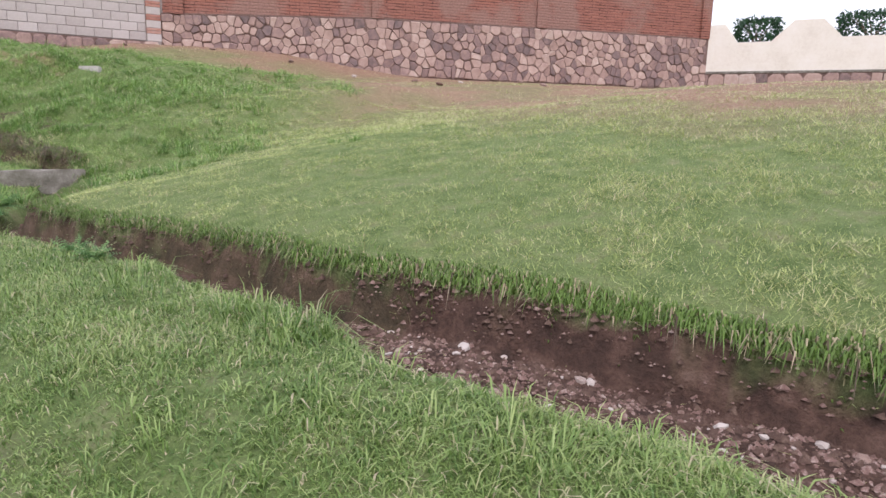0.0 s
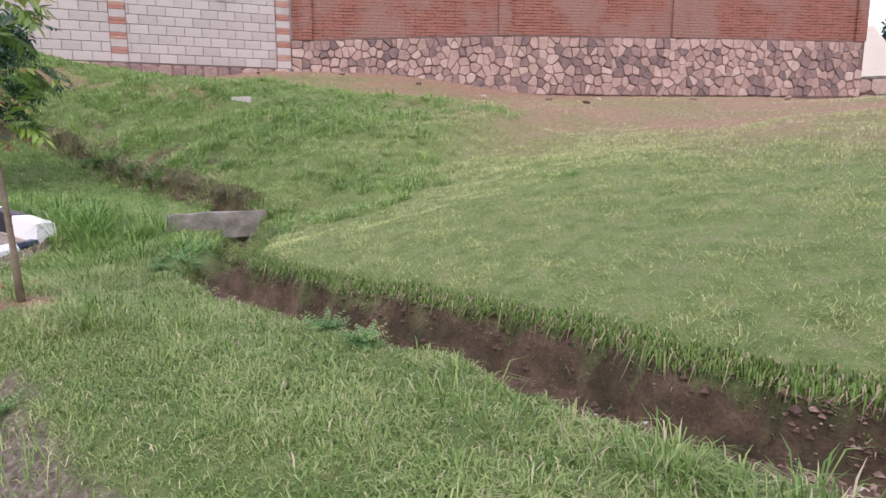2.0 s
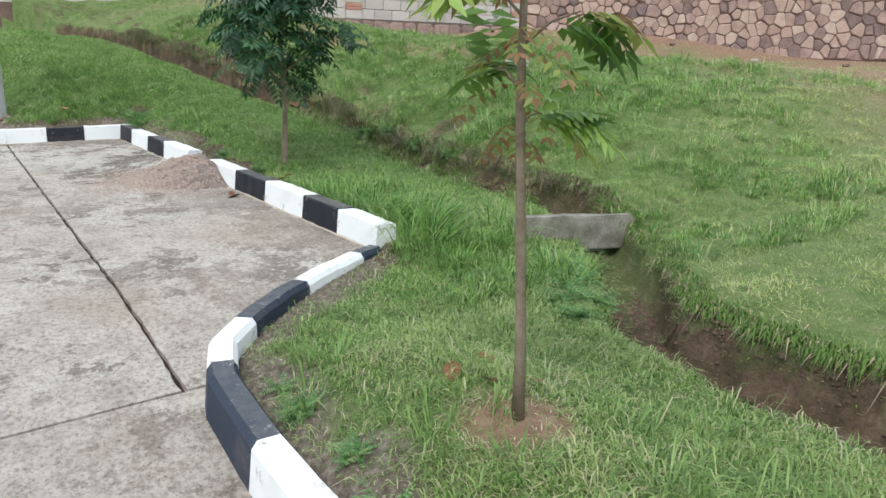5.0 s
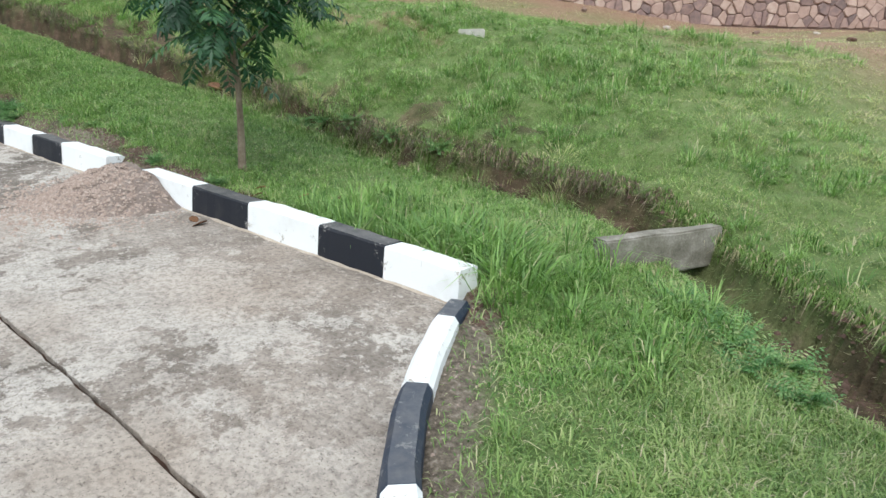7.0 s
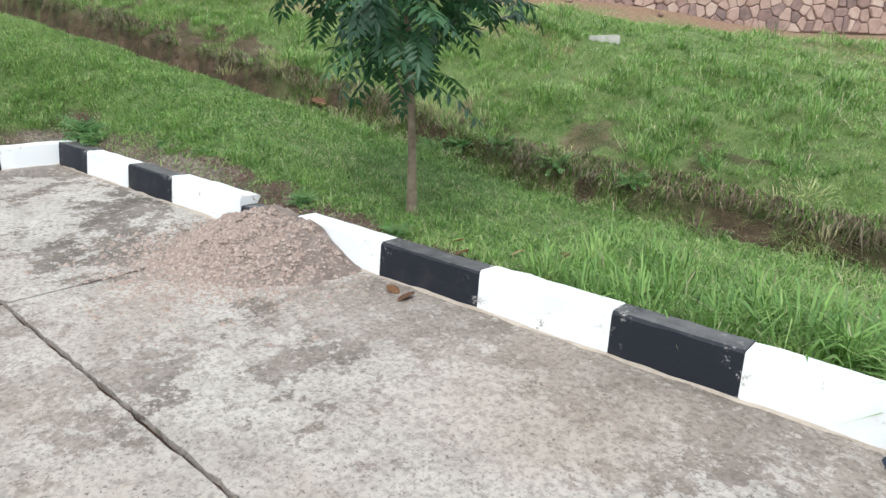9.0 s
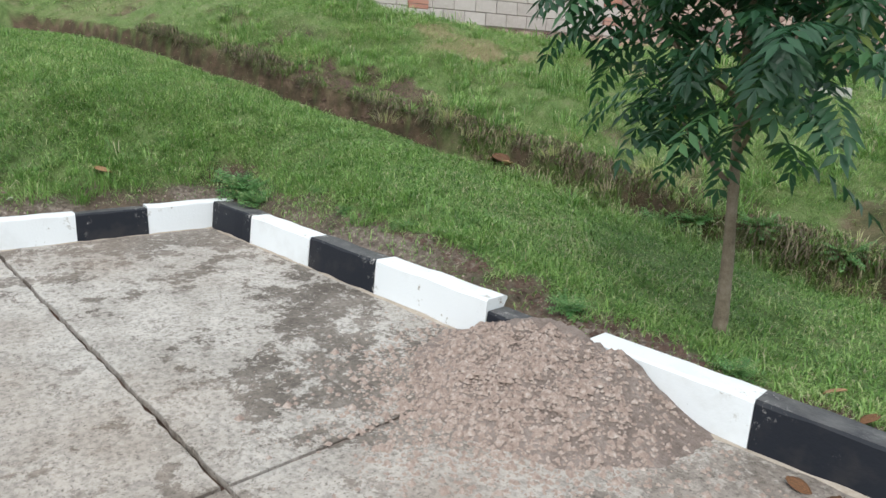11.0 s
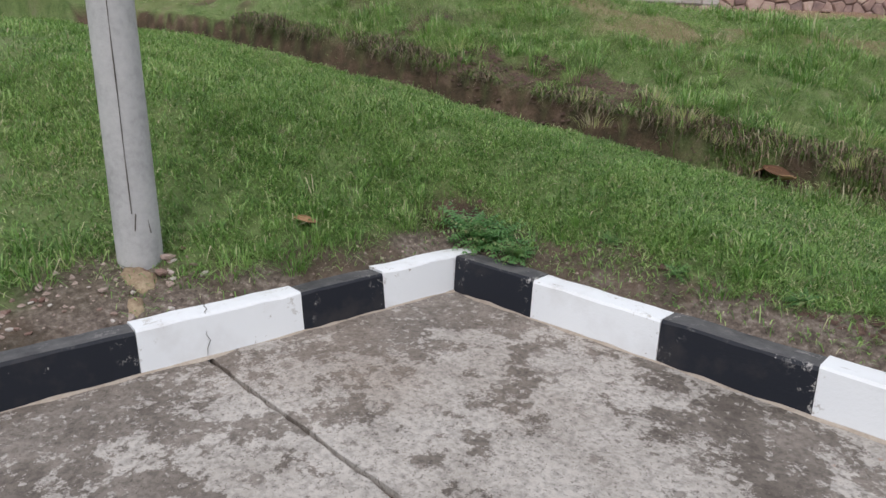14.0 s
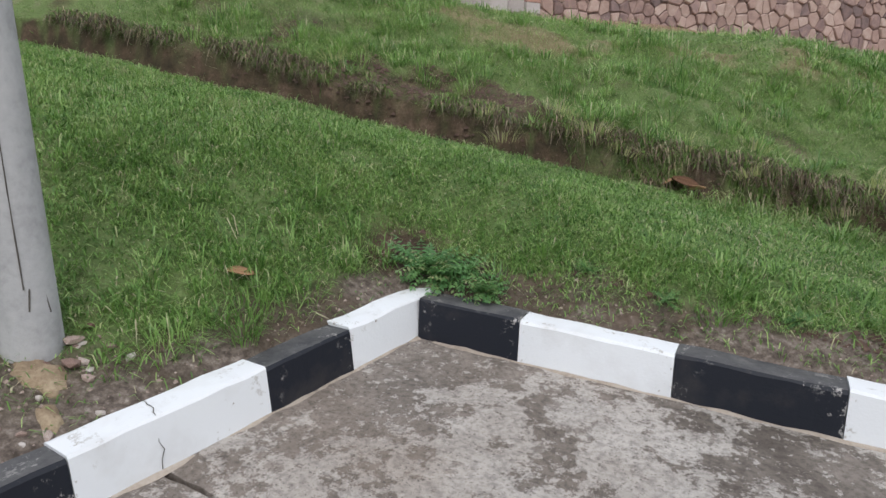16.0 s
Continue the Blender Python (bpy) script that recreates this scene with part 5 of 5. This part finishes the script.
# ---------------------------------------------------------------- grass, blade by blade
def grass(name, count, x0, x1, y0, y1, length, width, mat, seed, label, simple=False, keep=None, straw=0.05):
    r = np.random.RandomState(seed)
    x, y = r.uniform(x0, x1, count), r.uniform(y0, y1, count)
    z, bare, dry, wet, dk, u, wide, grit = land(x, y)
    clump = fbm(x, y, 3.5, 31)
    chance = (1 - np.maximum(bare, 0.93 * grit)) * (1 - 0.86 * dry) * np.clip(0.2 + 1.3 * clump * fbm(x, y, 11.0, 36) * 2, 0.3, 1) + 0.03 * (dk > 0.16)
    chance = np.maximum(chance, (0.4 + 0.4 * sstep(-6.6, -7.4, x) * sstep(-13.2, -12.4, x)) * wet * (wide < 0.5) * (dk > 0.2) * ((u < 0.04) | ((x < -6.4) & (x > -13.2))))
    ok = (r.rand(count) < chance) & (dk > 0.17)
    if keep is not None:
        ok &= keep(x, y, u)
    x, y, z, dry, clump, wet, u, dk = (v[ok] for v in (x, y, z, dry, clump, wet, u, dk))
    n = len(x)
    az = r.uniform(0, math.tau, n)
    big = fbm(x, y, 0.7, 33)
    L = length * (0.4 + 0.85 * clump) * np.clip(0.88 * np.exp(r.normal(0, 0.42, n)), 0.35, 2.3) * (0.7 + 0.6 * big) * (1 - 0.35 * dry)
    lean = r.uniform(0.7, 1.85, n)
    lip = (u > 0) & (u < 0.5)
    lean = np.where(lip, r.uniform(1.35, 1.95, n), lean)
    L = np.where(lip, 0.8 * L, L)
    W = width * r.uniform(0.7, 1.3, n)
    # overhang at the ditch's lips
    fine = fbm(x, y, 9.0, 35)
    tone = np.clip(0.2 + 0.32 * big + 0.5 * (clump - 0.5) + 0.4 * (fine - 0.5) + r.normal(0, 0.25, n), 0, 0.88)
    thatch = sstep(0.55, 0.72, fbm(x, y, 1.7, 44))
    tone = np.where(r.rand(n) < straw + 0.4 * dry + 0.1 * wet + 0.14 * thatch, r.uniform(0.88, 1.0, n), tone)
    dx, dy = np.cos(az), np.sin(az)
    sx, sy = -np.sin(az + r.uniform(-0.7, 0.7, n)), np.cos(az + r.uniform(-0.7, 0.7, n))
    base = np.stack([x, y, z - 0.008], 1)
    side = np.stack([sx, sy, np.zeros(n)], 1) * (W / 2)[:, None]
    fwd = np.stack([dx, dy, np.zeros(n)], 1)
    up = np.array([0, 0, 1.0])[None, :]
    tip = base + fwd * (L * lean * 0.65)[:, None] + up * (L * (1 - 0.5 * lean))[:, None]
    if simple:
        co = np.stack([base - side, base + side, tip], 1).reshape(-1, 3)
        loops = np.arange(3 * n)
        totals = np.full(n, 3)
        tones, ups = np.repeat(tone, 3), np.tile([0.0, 0.0, 1.0], n)
    else:
        midp = base + fwd * (L * lean * 0.24)[:, None] + up * (L * (0.58 - 0.12 * lean))[:, None]
        co = np.stack([base - side * 0.8, base + side * 0.8, midp + side, midp - side, tip], 1).reshape(-1, 3)
        k = np.arange(n)[:, None] * 5
        loops = (k + np.array([0, 1, 2, 3, 3, 2, 4])[None, :]).ravel()
        totals = np.tile([4, 3], n)
        tones, ups = np.repeat(tone, 5), np.tile([0.0, 0.0, 0.6, 0.6, 1.0], n)
    me = raw_mesh(name, co, loops, totals, (("tone", tones), ("up", ups)))
    tagged(mesh_part(name, me, mat), label, "grass", kind="stuff")


LAWN = "fresh green lawn grass between the kerb and the ditch"
grass("verge_grass", 440000, -20, -7.5, 1.2, 4.6, 0.066, 0.0046, M_GRASS, 1, LAWN, keep=lambda x, y, u: u < 0.05, straw=0.06)
grass("verge_grass", 300000, -7.5, 1.8, 0.85, 3.2, 0.062, 0.0042, M_MIXED, 7, LAWN, keep=lambda x, y, u: u < 0.05, straw=0.06)
grass("verge_grass", 170000, -18.2, -12.2, 0.2, 4.2, 0.066, 0.0046, M_GRASS, 11, LAWN, keep=lambda x, y, u: u < 0.05, straw=0.06)
grass("hill_grass", 130000, -22.5, -15.4, -4, 1.5, 0.085, 0.006, M_GRASS, 2, "green lawn grass on the slope behind the pole", keep=lambda x, y, u: u < 0.05)
SPLIT = np.random.RandomState(77)


def green_side(x, y):
    """True for the green blades; from there the yellowish ones take over little by little."""
    return SPLIT.rand(len(x)) < sstep(-5.6, -10.2, x + 1.6 * (fbm(x, y, 0.8, 54) - 0.5))


grass("bank_grass", 500000, -19, -5.0, 2.7, 6.2, 0.085, 0.0055, M_GRASS, 3, "rough green grass on the bank above the ditch", simple=True, keep=lambda x, y, u: (u > 0.0) & green_side(x, y), straw=0.1)
grass("bank_grass", 440000, -10.8, 1.8, 2.7, 6.2, 0.05, 0.0055, M_BANK, 8, "rough yellowish grass on the rising bank", simple=True, keep=lambda x, y, u: (u > 0.0) & ~green_side(x, y), straw=0.08)
grass("upper_grass", 300000, -20.5, -5.5, 6.2, 11, 0.09, 0.0085, M_GRASS, 4, "rough green grass higher up the bank", simple=True, keep=lambda x, y, u: green_side(x + 1.5, y), straw=0.1)
grass("upper_grass", 310000, -12.5, 2.5, 6.2, 11, 0.075, 0.0085, M_BANK, 9, "rough yellowish grass higher up the bank", simple=True, keep=lambda x, y, u: ~green_side(x + 1.5, y), straw=0.12)
grass("far_grass", 300000, -24, 9, 11, 28, 0.085, 0.012, M_BANK, 5, "thin dry grass before the boundary wall", simple=True, straw=0.2)
grass("west_grass", 90000, -27, -19, 2, 14, 0.09, 0.012, M_GRASS, 6, "lawn grass at the foot of the block wall", simple=True, keep=lambda x, y, u: (x < -20) | (y < 6.2))


def lip_grass(name, mat, seed, low, high, per_m, reach, pale):
    """Matted grass or dry strands that hang over the ditch's far lip."""
    r = np.random.RandomState(seed)
    xs, ys, nx, ny = [], [], [], []
    for (ax, ay), (bx, by) in zip(DITCH[:-2], DITCH[1:-1]):
        ln = math.hypot(bx - ax, by - ay)
        n = int(ln * per_m)
        k, off = r.rand(n), r.uniform(0.15, 0.55, n)
        ox, oy = (by - ay) / ln, -(bx - ax) / ln
        xs.append(ax + (bx - ax) * k + ox * off)
        ys.append(ay + (by - ay) * k + oy * off)
        nx.append(np.full(n, -ox))
        ny.append(np.full(n, -oy))
    x, y, nx, ny = (np.concatenate(v) for v in (xs, ys, nx, ny))
    z, bare, dry, wet, dk, u, wide, grit = land(x, y)
    ok = (x > low) & (x < high) & (bare < 0.35) & (u > 0) & (u < 0.27 + 0.11 * wide + 0.16) & (r.rand(len(x)) < 0.35 + 0.9 * fbm(x, y, 4.0, 40))
    x, y, z, nx, ny = (v[ok] for v in (x, y, z, nx, ny))
    n = len(x)
    turn = r.normal(0, 0.75, n)
    fwd = np.stack([nx * np.cos(turn) - ny * np.sin(turn), nx * np.sin(turn) + ny * np.cos(turn), np.zeros(n)], 1)
    L = r.uniform(0.25, 1.0, n) * reach * (0.5 + fbm(x, y, 3.0, 41))
    side = np.stack([-fwd[:, 1], fwd[:, 0], np.zeros(n)], 1) * r.uniform(0.0018, 0.0042, n)[:, None]
    base = np.stack([x, y, z - 0.005], 1)
    midp = base + fwd * (0.5 * L)[:, None] + np.stack([np.zeros(n), np.zeros(n), r.uniform(0.01, 0.06, n)], 1)
    tip = base + fwd * L[:, None] + np.stack([np.zeros(n), np.zeros(n), L * r.uniform(-0.75, 0.2, n)], 1)
    co = np.stack([base - side, base + side, midp + side, midp - side, tip], 1).reshape(-1, 3)
    k = np.arange(n)[:, None] * 5
    loops = (k + np.array([0, 1, 2, 3, 3, 2, 4])[None, :]).ravel()
    tone = np.where(r.rand(n) < pale, r.uniform(0.85, 1, n), r.uniform(0.0, 0.45, n))
    me = raw_mesh(name, co, loops, np.tile([4, 3], n), (("tone", np.repeat(tone, 5)),))
    tagged(mesh_part(name, me, mat), "matted grass hanging over the lip of the ditch", "grass", kind="stuff")


lip_grass("lip_grass", M_LIP, 12, -30, 1.8, 4200, 0.1, 0.1)
lip_grass("dry_strands", M_ROOT, 13, -30, -8.3, 2600, 0.2, 0.25)
lip_grass("pale_roots", M_ROOT, 14, -8.3, 1.8, 260, 0.17, 0.6)


def tufts(name, where, count, per, length, width, mat, seed, label, allow, straw=0.05):
    """Tussocks: clusters of longer blades that spread and droop outwards from their middles."""
    r = np.random.RandomState(seed)
    cx, cy = where(r, count)
    z, bare, dry, wet, dk, u, wide, grit = land(cx, cy)
    ok = (dk > 0.26) & allow(cx, cy, u, bare, dry)
    cx, cy = cx[ok], cy[ok]
    size = np.exp(r.normal(0, 0.35, len(cx)))
    hue = r.uniform(0.05, 0.6, len(cx))
    k = np.repeat(np.arange(len(cx)), per)
    n = len(k)
    az = r.uniform(0, math.tau, n)
    rad = 0.055 * size[k] * np.sqrt(r.rand(n))
    x, y = cx[k] + rad * np.cos(az), cy[k] + rad * np.sin(az)
    z = land(x, y)[0]
    az = az + r.normal(0, 0.5, n)
    L = length * size[k] * r.uniform(0.45, 1.15, n)
    lean = r.uniform(0.35, 1.6, n)
    fwd = np.stack([np.cos(az), np.sin(az), np.zeros(n)], 1)
    up = np.array([0, 0, 1.0])[None, :]
    side = np.stack([-np.sin(az), np.cos(az), np.zeros(n)], 1) * (width * r.uniform(0.35, 0.65, n))[:, None]
    base = np.stack([x, y, z - 0.01], 1)
    midp = base + fwd * (L * lean * 0.28)[:, None] + up * (L * (0.56 - 0.1 * lean))[:, None]
    tip = base + fwd * (L * lean * 0.72)[:, None] + up * (L * (0.92 - 0.52 * lean))[:, None]
    co = np.stack([base - side * 0.8, base + side * 0.8, midp + side, midp - side, tip], 1).reshape(-1, 3)
    loops = (np.arange(n)[:, None] * 5 + np.array([0, 1, 2, 3, 3, 2, 4])[None, :]).ravel()
    tone = np.where(r.rand(n) < straw, r.uniform(0.88, 1, n), np.clip(hue[k] + r.normal(0, 0.16, n), 0, 0.86))
    me = raw_mesh(name, co, loops, np.tile([4, 3], n), (("tone", np.repeat(tone, 5)),))
    tagged(mesh_part(name, me, mat), label, "grass", kind="stuff")


def by_ditch(low, high, near, far):
    """Places scattered along the ditch, between two distances from its middle."""
    def where(r, n):
        x = r.uniform(low, high, n)
        line = list(reversed(DITCH))
        return x, np.interp(x, [p[0] for p in line], [p[1] for p in line]) + r.uniform(near, far, n)
    return where


ROUGH = "tussocks of rough green grass on the bank"
tufts("bank_tufts", by_ditch(-18.5, -6.5, 0.25, 3.0), 1500, 34, 0.15, 0.0055, M_GRASS, 81, ROUGH, lambda x, y, u, b, d: (u > 0.26) & (fbm(x, y, 1.2, 82) > 0.42), 0.1)
tufts("bank_tufts", by_ditch(-17.24, -8.31, 2.5, 6.0), 800, 26, 0.15, 0.007, M_GRASS, 83, ROUGH, lambda x, y, u, b, d: fbm(x, y, 1.2, 82) > 0.45, 0.1)
tufts("ditch_tufts", by_ditch(-13.87, -8.81, -0.2, 0.3), 330, 30, 0.13, 0.0055, M_MIXED, 84, "rank grass growing in the silted ditch", lambda x, y, u, b, d: b < 0.75, 0.12)
tufts("ditch_tufts", by_ditch(-6.54, -1.71, -0.32, -0.1), 110, 20, 0.075, 0.004, M_MIXED, 85, "rank grass and weeds on the near side of the ditch", lambda x, y, u, b, d: u < -0.05, 0.22)
tufts("ditch_tufts", by_ditch(-2.5, -1.7, -0.5, -0.14), 50, 34, 0.12, 0.005, M_MIXED, 86, "tall grass leaning into the ditch", lambda x, y, u, b, d: u < -0.08, 0.08)
tufts("lip_tufts", by_ditch(-7.58, 1.61, 0.29, 0.46), 420, 30, 0.05, 0.005, M_LIP, 87, "thick turf curling over the ditch's lip", lambda x, y, u, b, d: (u > 0.27) & (b < 0.5), 0.05)
tufts("verge_tufts", lambda r, n: (r.uniform(-10.1, -7.3, n), r.uniform(2.4, 3.6, n)), 170, 34, 0.2, 0.0065, M_GRASS, 88, "tall leafy grass behind the broken end of the kerb", lambda x, y, u, b, d: u < -0.3, 0.03)
tufts("verge_tufts", lambda r, n: (r.uniform(-17.5, -11.0, n), r.uniform(0.6, 3.3, n)), 420, 22, 0.1, 0.0055, M_GRASS, 89, "low tussocks in the mown lawn", lambda x, y, u, b, d: (u < -0.4) & (fbm(x, y, 1.6, 82) > 0.5), 0.04)
tufts("kerb_tufts", lambda r, n: (r.uniform(-15.5, -15.0, n), r.uniform(0.5, 2.05, n)), 70, 30, 0.12, 0.005, M_GRASS, 91, "long grass leaning over the bare strip behind the kerb", lambda x, y, u, b, d: np.hypot(x + 15.44, y - 0.48) > 0.2, 0.08)
tufts("kerb_tufts", lambda r, n: (r.uniform(-14.9, -8.7, n), r.uniform(2.1, 2.85, n)), 260, 24, 0.1, 0.005, M_GRASS, 92, "ragged grass at the edge of the bare strip", lambda x, y, u, b, d: (b < 0.75) & (fbm(x, y, 2.4, 93) > 0.45), 0.08)
tufts("pole_tufts", lambda r, n: (r.uniform(-15.9, -15.2, n), r.uniform(-0.8, 0.3, n)), 60, 28, 0.14, 0.0055, M_GRASS, 94, "long grass round the foot of the pole", lambda x, y, u, b, d: b < 0.7, 0.1)
tufts("verge_tufts", lambda r, n: (r.uniform(-7.6, 1.5, n), r.uniform(0.9, 2.4, n)), 420, 24, 0.12, 0.0055, M_MIXED, 90, "low tussocks in the rough verge", lambda x, y, u, b, d: (u < -0.4) & (fbm(x, y, 1.6, 82) > 0.48), 0.05)


def scattered_grit(name, count, where, size, mat, label, seed):
    """Small angular grains lying on the ground."""
    r = np.random.RandomState(seed)
    x, y = where(r, count)
    z, bare, dry, wet, dk, u, wide, grit = land(x, y)
    ok = (np.maximum(bare, grit) > 0.45) & (dk > 0.16)
    x, y, z = x[ok], y[ok], z[ok]
    n = len(x)
    sz = np.minimum(size * np.exp(np.abs(r.normal(0, 0.6, n))), size * 4)
    a = r.uniform(0, 6.28, n)
    ring = [(math.cos(q), math.sin(q) * 0.75, 0.0) for q in (0, 1.5, 3.0, 4.6)] + [(0.1, 0.0, 0.7)]
    pts = np.stack([np.stack([x + sz * (bx * np.cos(a) - by * np.sin(a)), y + sz * (bx * np.sin(a) + by * np.cos(a)), z - 0.002 + sz * bz], 1) for bx, by, bz in ring], 1).reshape(-1, 3)
    k = np.arange(n)[:, None] * 5
    loops = (k + np.array([0, 1, 4, 1, 2, 4, 2, 3, 4, 3, 0, 4])[None, :]).ravel()
    me = raw_mesh(name, pts, loops, np.full(4 * n, 3))
    tagged(mesh_part(name, me, mat), label, "gravel", kind="stuff")


scattered_grit("ditch_gravel", 9000, lambda r, n: (r.uniform(-2.2, 1.8, n), r.uniform(2.2, 3.05, n)), 0.0062, M_REDGRAIN, "reddish gravel washed into the ditch", 61)
scattered_grit("kerb_grit", 16000, lambda r, n: (r.uniform(-16.4, -4.5, n), r.uniform(-0.9, 3.1, n)), 0.004, M_GRAINS, "fine grit in the soil behind the kerb", 62)
scattered_grit("soil_clods", 90000, lambda r, n: (r.uniform(-17.5, 1.8, n), r.uniform(2.3, 4.75, n)), 0.0085, M_CLOD, "dark crumbled soil clods in the ditch", 63)
scattered_grit("pole_grit", 420, lambda r, n: (r.uniform(-16.0, -15.2, n), r.uniform(-1.1, 0.5, n)), 0.0075, M_GRAINS, "pale pebbles in the soil round the pole's foot", 64)
